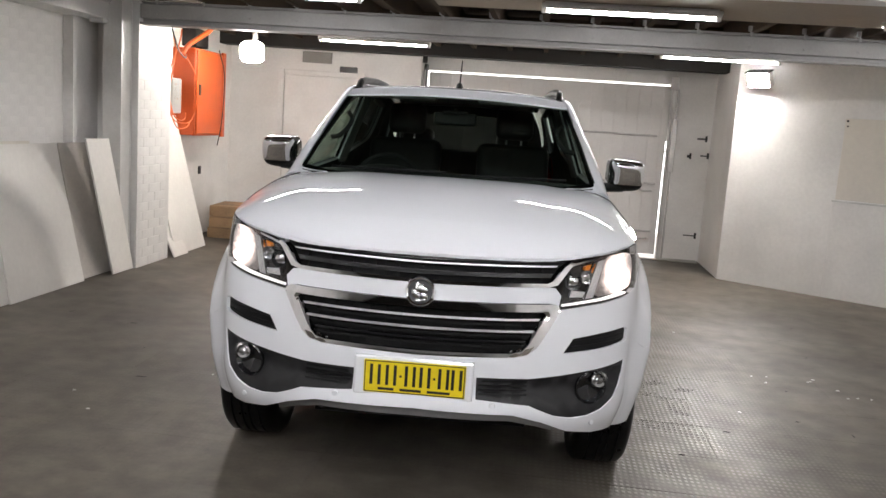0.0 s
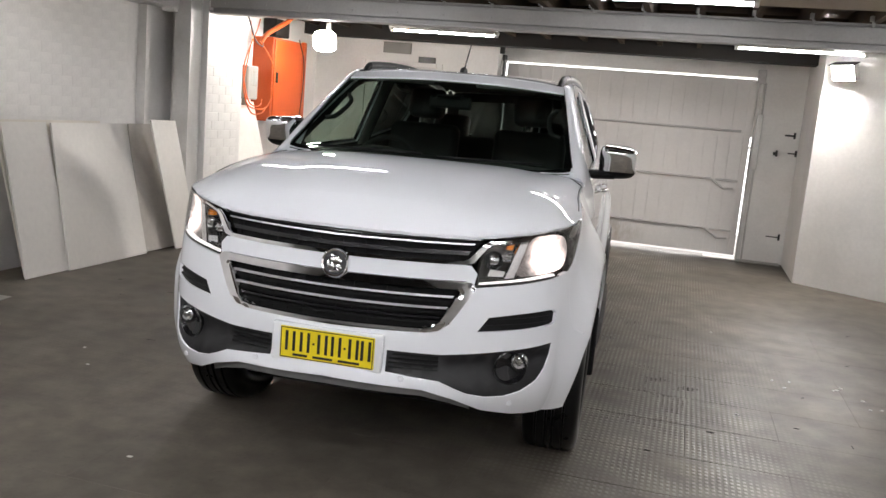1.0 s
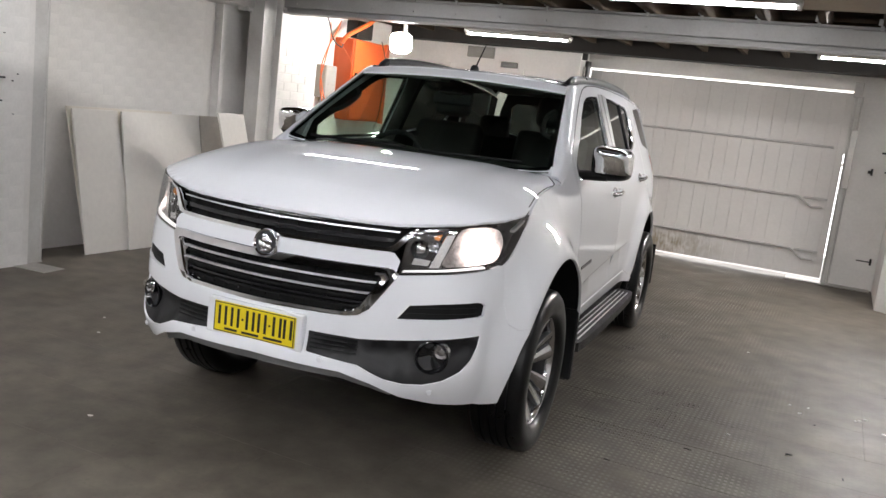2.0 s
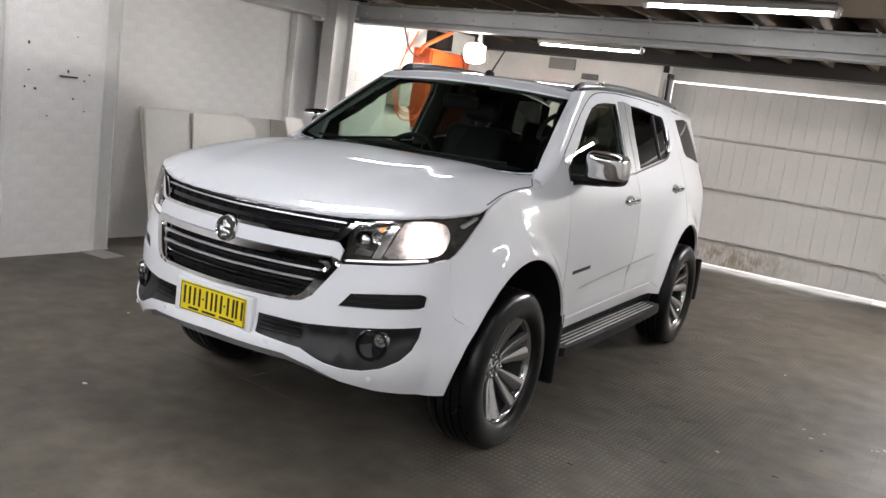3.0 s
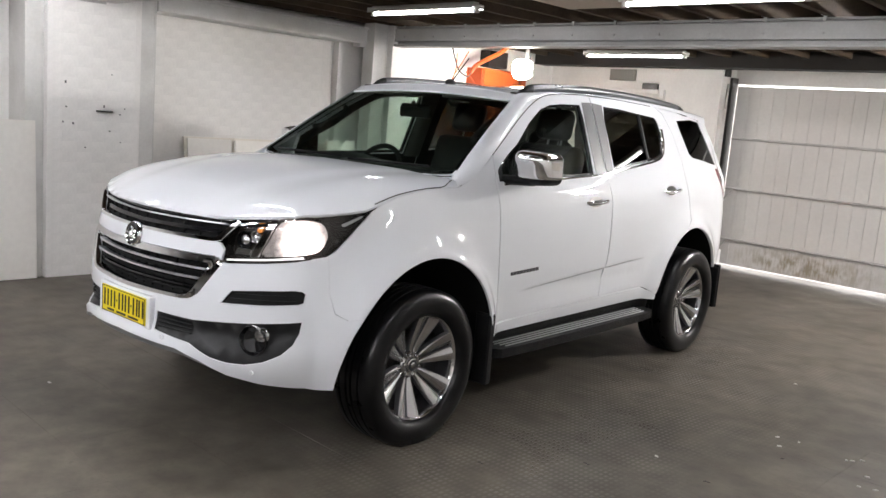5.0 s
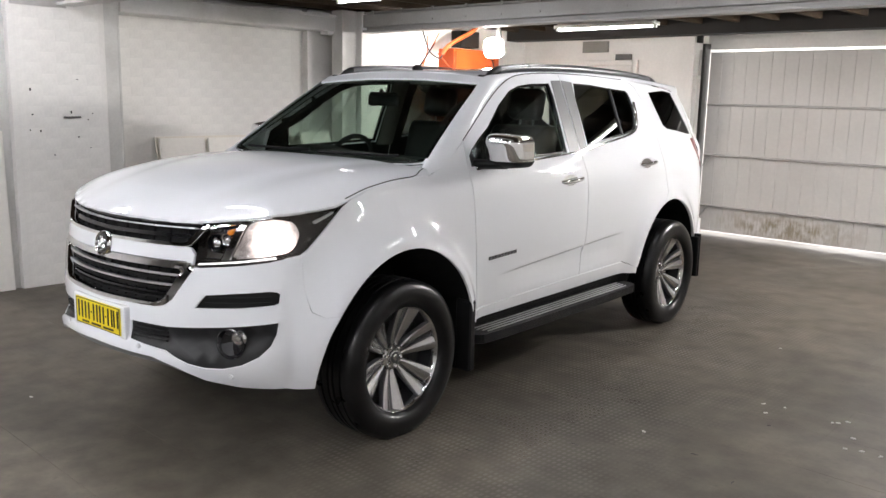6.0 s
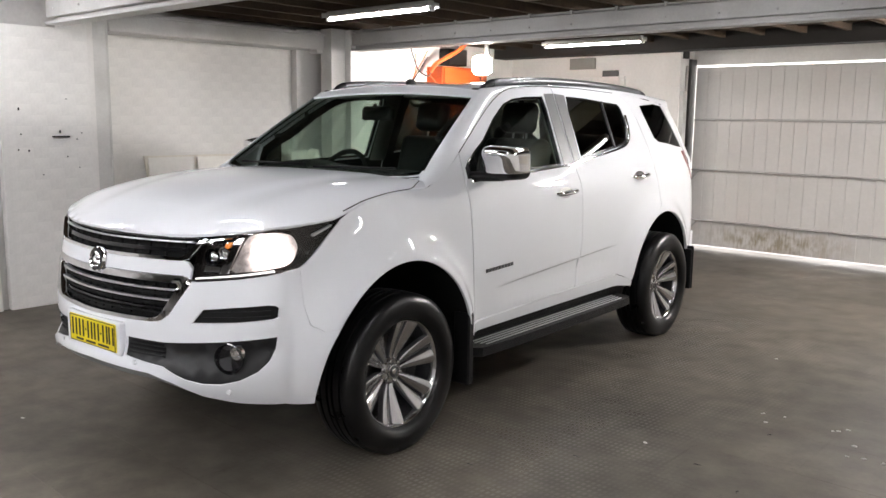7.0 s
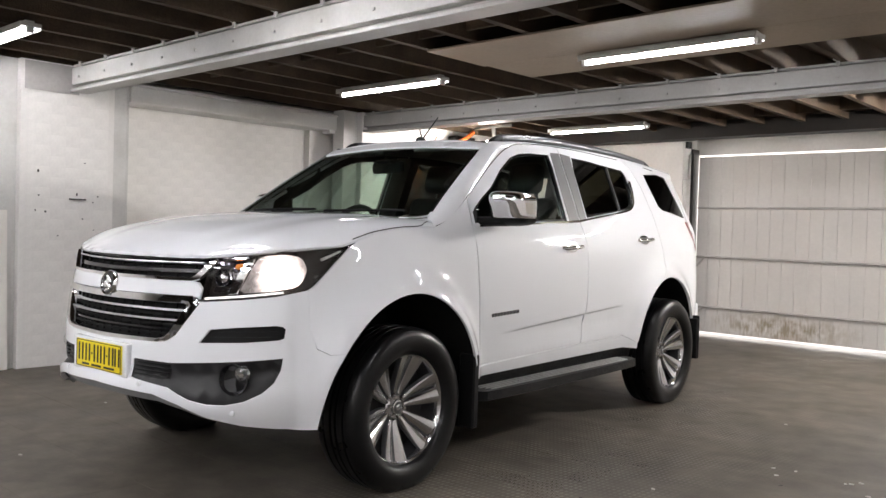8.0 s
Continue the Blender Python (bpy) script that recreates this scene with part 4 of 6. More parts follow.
def dense(loop, step):
    """A closed line with extra points on its sides."""
    out = []
    for i, p in enumerate(loop):
        q = loop[(i + 1) % len(loop)]
        n = max(1, int(math.hypot(q[0] - p[0], q[1] - p[1]) / step))
        out += [(p[0] + (q[0] - p[0]) * k / n, p[1] + (q[1] - p[1]) * k / n) for k in range(n)]
    return out + out[:1]


def shrink(poly, d):
    """The outline drawn in by d on every side."""
    p = np.array(poly)
    area = 0.5 * np.sum(p[:, 0] * np.roll(p[:, 1], -1) - np.roll(p[:, 0], -1) * p[:, 1])
    e = np.roll(p, -1, axis=0) - p
    n = np.c_[-e[:, 1], e[:, 0]] / np.hypot(*e.T)[:, None] * (1 if area > 0 else -1)
    m = n + np.roll(n, 1, axis=0)
    m /= np.maximum((m * n).sum(1), 0.4)[:, None]
    return [tuple(q) for q in p + m * d]


def pillow(on, outline, base, height, width, inner=()):
    """A place() whose surface swells by height away from the outline's edges."""
    segs = np.array([(l[i], l[(i + 1) % len(l)]) for l in (outline, *inner) for i in range(len(l))])

    def place(s, z):
        d = min(1.0, float(near(np.array([(abs(s), z)]), segs)[0]) / width)
        return on(base + height * (1 - (1 - d) ** 2))(s, z)

    return place


EDGE_XY, EDGE_DROP = np.zeros((0, 2)), []
# height of the bonnet's front edge along the outline
EDGE_S = [0, 0.12, 0.25, 0.36, 0.48, 0.60, 0.72, 0.80, 0.86, 0.945, 1.095, 1.22]
EDGE_Z = [1.060, 1.059, 1.059, 1.058, 1.058, 1.0645, 1.075, 1.082, 1.089, 1.100, 1.111, 1.117]


def bonnet_z(x, y):
    t = min(1.0, max(0.0, 1 - (y + 0.03) / 1.16))
    bulge = 0.010 / (1 + math.exp((abs(x) - 0.30 - 0.17 * (y + 0.1)) / 0.035)) * min(1.0, max(0.0, (y + 0.03) / 0.25))
    rear = min(1.0, max(0.0, (y - 0.6) / 0.6))
    shoulder = 0.055 * max(0.0, (abs(x) - 0.55) / 0.27) ** (2.3 + 0.9 * rear) * (1 - 0.45 * rear)
    top = 1.056 + 0.206 * (1 - t**2.3) - 0.028 * x * x - shoulder + bulge
    if not EDGE_DROP:
        return top
    # the skin rolls down to its front edge
    away = np.hypot(EDGE_XY[:, 0] - abs(x), EDGE_XY[:, 1] - y)
    near_by = float(away.min())
    w = np.exp(-(away - near_by) / 0.02)
    return top - float((w * EDGE_DROP).sum() / w.sum()) * math.exp(-((near_by / 0.07) ** 1.3))


def roof_z(x, y):
    return 1.728 + 0.059 * math.sin(math.pi * min(1.0, max(0.0, (y - 1.75) / 2.9))) - 0.010 * max(0.0, y - 3.2) - 0.16 * abs(x) ** 3


def screen_z(x, y):
    u = (y - 1.08 - 0.165 * x * x) / 0.76
    return 1.236 + 0.487 * u + 0.050 * u * (1 - u)


def lid(fn, lift=0.0):
    return lambda x, y: Vector((x, y, fn(x, y) + lift))


car = thing("car", "white four-wheel-drive wagon with its headlights on, parked on the rubber floor", "car")


def arch(wy, a0, a1, n, grow=0.0):
    """Points of a wheel opening, as (s, z); angles from the front end (180) to the rear (0)."""
    return [(fy(wy + (ARCH_A + grow) * math.cos(radians(a))), HUB + (ARCH_B + grow) * math.sin(radians(a))) for a in np.linspace(a0, a1, n)]


# front bumper with its openings
low = [(fx(0.226), 0.543), (fx(0.42), 0.522), (fx(0.47), 0.498), (fx(0.52), 0.476), (fx(0.585), 0.462), (fx(0.65), 0.463), (fx(0.71), 0.480), (fx(0.76), 0.514), (fx(0.79), 0.556), (fx(0.804), 0.605), (fx(0.808), 0.655), (fx(0.62), 0.634), (fx(0.42), 0.618), (fx(0.226), 0.622)]
slot = [(fx(0.541), 0.708), (fx(0.70), 0.716), (fx(0.800), 0.727), (fx(0.810), 0.734), (fx(0.813), 0.772), (fx(0.806), 0.783), (fx(0.79), 0.787), (fx(0.69), 0.778), (fx(0.582), 0.765)]
half = [(0, 0.502), (fx(0.36), 0.488), (fx(0.47), 0.456), (fx(0.58), 0.405), (fx(0.70), 0.376), (fx(0.80), 0.360), (fy(0.34), 0.352)]
half += arch(ARCHES[0], 181.5, 146, 14)
half += [(fy(0.42), 0.664), (fy(0.375), 0.69), (fy(0.352), 0.78), (fy(0.346), 0.930), (fx(0.79), 0.904), (fx(0.70), 0.889), (fx(0.535), 0.872), (fx(0.505), 0.850), (fx(0.438), 0.735), (fx(0.40), 0.708), (fx(0.35), 0.699), (0, 0.694)]
bumper = panel("front_bumper", on_body(), both(half), PAINT, car, [low, mirrored(low), slot, mirrored(slot)], 0.03, 0.022)
for sgn in (1, -1):
    flip = (lambda p: p) if sgn > 0 else mirrored
    panel("lower_trim", pillow(on_body, low, -0.006, -0.030, 0.055), flip(low), TRIMGREY, bumper, (), 0.04, 0.02, "dark grey plastic surround of the fog lamp")
    for k in range(4):
        z = 0.556 + 0.016 * k
        panel("trim_rib", on_body(-0.006), flip([(fx(0.236), z), (fx(0.415), z - 0.002), (fx(0.415), z + 0.005), (fx(0.236), z + 0.007)]), TRIM, bumper, (), 0.05, 0.012)
    panel("slot_trim", on_body(-0.014), flip(slot), TRIM, bumper, (), 0.04, 0.02, "black plastic vent insert")
    for k in range(2):
        z = 0.728 + 0.022 * k
        panel("slot_rib", on_body(-0.006), flip([(fx(0.575 + 0.014 * k), z), (fx(0.795), z + 0.008), (fx(0.795), z + 0.014), (fx(0.578 + 0.014 * k), z + 0.006)]), TRIM, bumper, (), 0.05, 0.012)
    # fog lamp in its round pocket
    c = body(sgn * fx(0.672), 0.566, -0.012)
    fm = Matrix.Translation(c) @ pose(0, 0, 0, 0, 0, sgn * 22)
    lm = Matrix.Translation(body(sgn * fx(0.702), 0.592, -0.006)) @ pose(0, 0, 0, 0, 0, sgn * 22)
    fog = part("fog_lamp", bmesh.new(), TRIM, bumper)
    bm = bmesh.new()
    lathe(bm, [(0.02, 0.060), (-0.004, 0.066), (-0.007, 0.061), (0.012, 0.050), (0.024, 0.0)], 28, "y", fm)
    part("bezel", bm, GLOSSBLACK, fog, "", None, True)
    bm = bmesh.new()
    lathe(bm, [(-0.014, 0.0), (-0.013, 0.012), (-0.008, 0.016), (-0.010, 0.026), (-0.004, 0.032), (0.0, 0.034)], 24, "y", lm)
    part("reflector", bm, FOGBOWL, fog, "", None, True)
    bm = bmesh.new()
    lathe(bm, [(-0.030, 0.0), (-0.027, 0.016), (-0.020, 0.028), (-0.010, 0.035)], 24, "y", lm)
    part("lens", bm, LENS, fog, "clear fog lamp lens", None, True)
    for x, z in ((0.674, 0.432), (0.285, 0.522)):
        p = body(sgn * fx(x), z, 0.002)
        bm = bmesh.new()
        lathe(bm, [(-0.004, 0.0), (-0.003, 0.010), (0.006, 0.012)], 16, "y", Matrix.Translation(p) @ pose(0, 0, 0, 0, 0, sgn * 25 * (x > 0.5)))
        part("parking_sensor", bm, PAINT, bumper, "", None, True)
panel("under_guard", on_body(-0.035), both([(0, 0.462), (fx(0.36), 0.452), (fx(0.47), 0.425), (fx(0.55), 0.395), (fx(0.54), 0.43), (fx(0.47), 0.462), (fx(0.36), 0.494), (0, 0.508)]), SKID, car, (), 0.05, 0.05, "grey plastic guard under the bumper")

# grilles, bars and emblem
ring_out = both([(0, 0.695), (fx(0.36), 0.700), (fx(0.405), 0.708), (fx(0.442), 0.735), (fx(0.530), 0.866), (fx(0.532), 0.880), (fx(0.512), 0.893), (0, 0.891)])
ring_in = both([(0, 0.711), (fx(0.35), 0.714), (fx(0.385), 0.722), (fx(0.408), 0.742), (fx(0.474), 0.848), (fx(0.475), 0.855), (fx(0.464), 0.865), (0, 0.864)])
grille = part("lower_grille", bmesh.new(), TRIM, car)
panel("chrome_surround", pillow(on_body, ring_out, 0.002, 0.008, 0.014, [ring_in]), ring_out, CHROME, grille, [ring_in], 0.02, 0.045, "polished chrome surround", lines=[dense([((a + c) / 2, (b + d) / 2) for (a, b), (c, d) in zip(ring_out, ring_in)], 0.02)])
panel("mesh_backing", on_body(-0.045), both([(0, 0.70), (fx(0.42), 0.71), (fx(0.49), 0.87), (0, 0.88)]), LINER, grille, (), 0.06, 0.01)
for z, w, mtl, hh in ((0.834, 0.450, SILVER, 0.004), (0.792, 0.430, SILVER, 0.004), (0.752, 0.408, GLOSSBLACK, 0.004), (0.813, 0.444, LINER, 0.005), (0.771, 0.418, LINER, 0.005), (0.732, 0.397, LINER, 0.004)):
    panel("grille_bar", on_body(-0.008 if mtl is SILVER else -0.022), both([(0, z - hh), (fx(w), z - hh), (fx(w + 0.006), z + hh), (0, z + hh)]), mtl, grille, (), 0.04, 0.03)
for k in range(-6, 7):
    x = k * 0.066
    a, b = sorted((math.copysign(fx(abs(x)), x), math.copysign(fx(abs(x) + 0.005), x) if x else fx(0.005)))
    panel("grille_rib", on_body(-0.036), [(a, 0.715), (b, 0.715), (b, 0.862), (a, 0.862)], LINER, grille, (), 0.06, 0.012)
panel("nose_bar", on_body(0.0), both([(0, 0.894), (fx(0.497), 0.896), (fx(0.523), 0.875), (fx(0.535), 0.925), (fx(0.512), 0.953), (fx(0.48), 0.957), (0, 0.955)]), PAINT, car, (), 0.03, 0.02)
upper = part("upper_grille", bmesh.new(), TRIM, car)
top_half = [(0, 0.945), (fx(0.49), 0.952), (fx(0.545), 1.02), (fx(0.60), 1.060), (fx(0.45), 1.072), (0, 1.070)]
panel("backing", on_body(-0.040), both(top_half), LINER, upper, (), 0.06, 0.01)
hook = both([(0, 0.954), (fx(0.485), 0.957), (fx(0.518), 0.965), (fx(0.570), 1.026), (fx(0.592), 1.044), (fx(0.584), 1.052), (fx(0.552), 1.032), (fx(0.502), 0.980), (fx(0.48), 0.970), (0, 0.967)])
panel("chrome_strip", on_body(0.006), hook, CHROME, upper, (), 0.03, 0.03, "chrome strip hooked up at its ends")
panel("grille_bar", on_body(-0.006), both([(0, 1.024), (fx(0.52), 1.029), (fx(0.525), 1.034), (0, 1.030)]), SILVER, upper, (), 0.04, 0.03)
panel("grille_bar", on_body(-0.012), both([(0, 1.038), (fx(0.55), 1.046), (fx(0.575), 1.062), (0, 1.060)]), GLOSSBLACK, upper, (), 0.04, 0.03)
panel("grille_bar", on_body(-0.016), both([(0, 0.982), (fx(0.50), 0.988), (fx(0.51), 1.004), (0, 0.998)]), GLOSSBLACK, upper, (), 0.04, 0.03)
for k in range(-5, 6):
    x = k * 0.094
    a, b = sorted((math.copysign(fx(abs(x)), x), math.copysign(fx(abs(x) + 0.008), x) if x else fx(0.008)))
    panel("grille_rib", on_body(-0.030), [(a, 0.966), (b, 0.966), (b, 1.04), (a, 1.04)], LINER, upper, (), 0.06, 0.012)
em = part("emblem", bmesh.new(), CHROME, car)
bm = bmesh.new()
emm = Matrix.Translation((0.0, -0.050, 0.922)) @ pose(0, 0, 0, -8)
lathe(bm, [(0.02, 0.055), (-0.006, 0.056), (-0.014, 0.051), (-0.010, 0.045), (-0.006, 0.044)], 40, "y", emm)
part("ring", bm, CHROME, em, "", None, True)
bm = bmesh.new()
lathe(bm, [(-0.007, 0.0), (-0.006, 0.045)], 32, "y", emm)
part("disc", bm, ALLOYDARK, em, "", None, True)
bm = bmesh.new()
for a, px, pz, rx, rz in ((20, 0.004, 0.010, 0.024, 0.017), (-35, -0.016, -0.008, 0.014, 0.022), (50, 0.016, -0.014, 0.016, 0.012), (0, -0.008, 0.026, 0.013, 0.010), (-10, 0.002, -0.030, 0.022, 0.007)):
    bmesh.ops.create_uvsphere(bm, u_segments=14, v_segments=8, radius=1.0, matrix=emm @ Matrix.Translation((px, -0.008, pz)) @ pose(0, 0, 0, 0, a) @ Matrix.Diagonal((rx, 0.007, rz, 1)))
part("relief", bm, CHROME, em, "", None, True)

# number plate on its white holder, its writing as plain bars
np_ob = part("number_plate", bmesh.new(), YELLOW, car)
part("holder", box(-0.222, 0.216, -0.092, -0.060, 0.532, 0.680, 0.008, None, 2), PAINT, np_ob)
part("plate", box(-0.184, 0.188, -0.0990, -0.0925, 0.545, 0.668, 0.003), YELLOW, np_ob, "yellow plate with a black rim")
for x0, x1, z0, z1 in ((-0.181, 0.185, 0.662, 0.665), (-0.181, 0.185, 0.548, 0.551), (-0.181, -0.178, 0.551, 0.662), (0.182, 0.185, 0.551, 0.662)):
    part("rim", box(x0, x1, -0.1005, -0.0990, z0, z1), INK, np_ob)
for x in (-0.142, -0.084, -0.014, 0.040, 0.108, 0.156):
    bm = box(x - 0.020, x - 0.009, -0.1005, -0.0990, 0.576, 0.652)
    add_box(bm, x + 0.009, x + 0.020, -0.1005, -0.0990, 0.576, 0.652)
    part("bar", bm, INK, np_ob)
for x in (-0.049, 0.074):
    part("bar", box(x - 0.004, x + 0.004, -0.1005, -0.0990, 0.608, 0.616), INK, np_ob)
for x0, x1 in ((-0.130, -0.072), (-0.050, 0.028), (0.050, 0.134)):
    part("bar", box(x0, x1, -0.1005, -0.0990, 0.557, 0.566), INK, np_ob)

# the bonnet's edge, where its skin meets the body
def bonnet_edge(s):
    z = 1.08
    for _ in range(8):
        p = body(s, z)
        z = bonnet_z(p.x, p.y)
    return p


edge_s = [fx(x) for x in (0.0, 0.15, 0.3, 0.42, 0.52, 0.60, 0.67, 0.73, 0.78)] + [fy(y) for y in (0.30, 0.36, 0.44, 0.53, 0.63, 0.75, 0.9, 1.02, 1.12, 1.17)]
edge = [body(s, float(np.interp(s, EDGE_S, EDGE_Z))) if s < 1.0 else bonnet_edge(s) for s in edge_s]
edge = [p if s < 1.0 or s > 1.3 else body(s, p.z * max(0.0, (s - 1.2) / 0.1) + float(np.interp(s, EDGE_S, EDGE_Z)) * min(1.0, (1.3 - s) / 0.1) if s > 1.2 else float(np.interp(s, EDGE_S, EDGE_Z))) for s, p in zip(edge_s, edge)]
fine_s = np.linspace(0.0, edge_s[-1], 160)
fine = [body(s, float(np.interp(s, edge_s, [p.z for p in edge]))) for s in fine_s]
fine_drop = [bonnet_z(p.x, p.y) - p.z for p in fine]
EDGE_XY, EDGE_DROP = np.array([(p.x, p.y) for p in fine]), list(np.convolve(np.pad(fine_drop, 6, mode="edge"), np.ones(13) / 13, mode="valid"))

# headlights
lamp = [(fx(0.533), 0.876), (fx(0.70), 0.893), (fx(0.79), 0.908), (fy(0.325), 0.922), (fy(0.37), 0.950), (fy(0.412), 0.988), (fy(0.48), 1.050), (fy(0.565), 1.116)]
lamp += [(s, p.z - 0.006) for s, p in reversed(list(zip(edge_s, edge))) if fx(0.61) < s < fy(0.54)] + [(fx(0.572), 1.038), (fx(0.548), 0.985)]
for sgn in (1, -1):
    flip = (lambda p: p) if sgn > 0 else mirrored
    hl = part("headlight", bmesh.new(), GLOSSBLACK, car, "lit headlight")
    panel("lens", on_body(0.0), flip(lamp), LENS, hl, (), 0.03, 0.003, "clear glossy headlight lens")
    panel("housing", on_body(-0.003), flip(lamp), LAMPBLACK, hl, (), 0.03, 0.055, "", None, False)
    lit = rounded([(fx(0.672), 0.912), (fx(0.78), 0.925), (fx(0.834), 0.942), (fy(0.335), 0.976), (fy(0.350), 1.016), (fy(0.330), 1.062), (fy(0.27), 1.076), (fx(0.745), 1.066), (fx(0.722), 1.03), (fx(0.700), 0.975)], 0.2, 1)
    panel("lit_reflector", pillow(on_body, lit, -0.014, -0.020, 0.03), flip(lit), HEADGLOW, hl, (), 0.02, 0.01, "glaring lit reflector")
    panel("chrome_bezel", on_body(-0.010), flip([(fx(0.636), 0.908), (fx(0.668), 0.911), (fx(0.704), 1.004), (fx(0.724), 1.054), (fx(0.696), 1.048), (fx(0.672), 0.998)]), CHROME, hl, (), 0.03, 0.03)
    panel("daytime_strip", on_body(-0.006), flip([(fx(0.545), 0.884), (fx(0.70), 0.900), (fx(0.79), 0.914), (fx(0.808), 0.917), (fx(0.806), 0.924), (fx(0.785), 0.921), (fx(0.70), 0.907), (fx(0.550), 0.891)]), DRLGLOW, hl, (), 0.03, 0.02, "lit white strip along the lower edge")
    panel("chrome_bezel", on_body(-0.010), flip([(fx(0.585), 1.030), (fx(0.64), 1.044), (fx(0.70), 1.058), (fx(0.70), 1.064), (fx(0.64), 1.052), (fx(0.585), 1.038)]), CHROME, hl, (), 0.03, 0.03)
    panel("chrome_bezel", on_body(-0.010), flip([(fy(0.425), 1.052), (fy(0.515), 1.088), (fy(0.52), 1.096), (fy(0.42), 1.062)]), SILVER, hl, (), 0.03, 0.02)
    panel("indicator", on_body(-0.024), flip([(fx(0.648), 1.010), (fx(0.668), 1.014), (fx(0.676), 1.034), (fx(0.654), 1.028)]), AMBER, hl, (), 0.03, 0.02, "amber indicator lens")
    panel("inner_shelf", on_body(-0.016), flip([(fx(0.575), 0.915), (fx(0.632), 0.914), (fx(0.640), 0.934), (fx(0.585), 0.940)]), CHROME, hl, (), 0.02, 0.02)
    c = body(sgn * fx(0.604), 0.972, -0.040)
    for k, (dx, dz, r) in enumerate(((0, 0, 0.030), (0.050, 0.018, 0.020))):
        m = Matrix.Translation(c + Vector((sgn * dx, 0.02 * (dx > 0), dz))) @ pose(0, 0, 0, 0, 0, sgn * 18)
        bm = bmesh.new()
        lathe(bm, [(0.01, r + 0.006), (-0.012, r + 0.006), (-0.010, r), (0.004, r * 0.9)], 24, "y", m)
        part("projector_ring", bm, CHROME if k else GLOSSBLACK, hl, "", None, True)
        bm = bmesh.new()
        lathe(bm, [(-0.016, 0.0), (-0.013, r * 0.5), (-0.004, r * 0.85), (0.006, r)], 20, "y", m)
        part("projector", bm, CHROME, hl, "", None, True)

# bonnet: laid over its outline in plan
rim = [(p.x - 0.003, p.y) for p in edge]
rim[0] = (0.0, edge[0].y)
cowl = [(0.80, 1.215), (0.748, 1.232), (0.60, 1.168), (0.40, 1.120), (0.20, 1.095), (0, 1.088)]
bonnet = panel("bonnet", lid(bonnet_z), both(rim + cowl), PAINT, car, (), 0.022, 0.014, "", LINER)

for sgn in (1, -1):
    run_in = []
    for y in np.linspace(0.60, 1.05, 9):
        x = float(np.interp(y, [p.y for p in edge[8:]], [p.x for p in edge[8:]])) - 0.012 + 0.02 * (y - 0.60)
        run_in.append((x, y, bonnet_z(x, y) + 0.0005))
    # round the rear corner to the foot of the windscreen
    run_in += [(x, y, bonnet_z(x, y) + 0.001) for x, y in ((0.806, 1.090), (0.792, 1.120), (0.770, 1.160), (0.748, 1.205))]
    part("bonnet_seam", tube(curve_points([(sgn * x, y, z) for x, y, z in run_in], 50), 0.0028, 6), TRIM, bonnet, "dark gap along the bonnet's edge", None, True)

# flank panels
GAP = 0.0035
cant = [(1.17, 1.212), (1.26, 1.240), (1.37, 1.300), (1.48, 1.372), (1.62, 1.462), (1.78, 1.565), (1.93, 1.650), (2.06, 1.702), (2.22, 1.728), (2.50, 1.742), (2.9, 1.744), (3.4, 1.730), (3.8, 1.708), (4.1, 1.682), (4.36, 1.645)]


def crease_lines(y0, y1, sgn):
    return [[(sgn * fy(y), crease_z(y) + dz) for y in np.linspace(y0, y1, 24)] for dz in (0.014, 0.006, 0.0, -0.006, -0.014)]


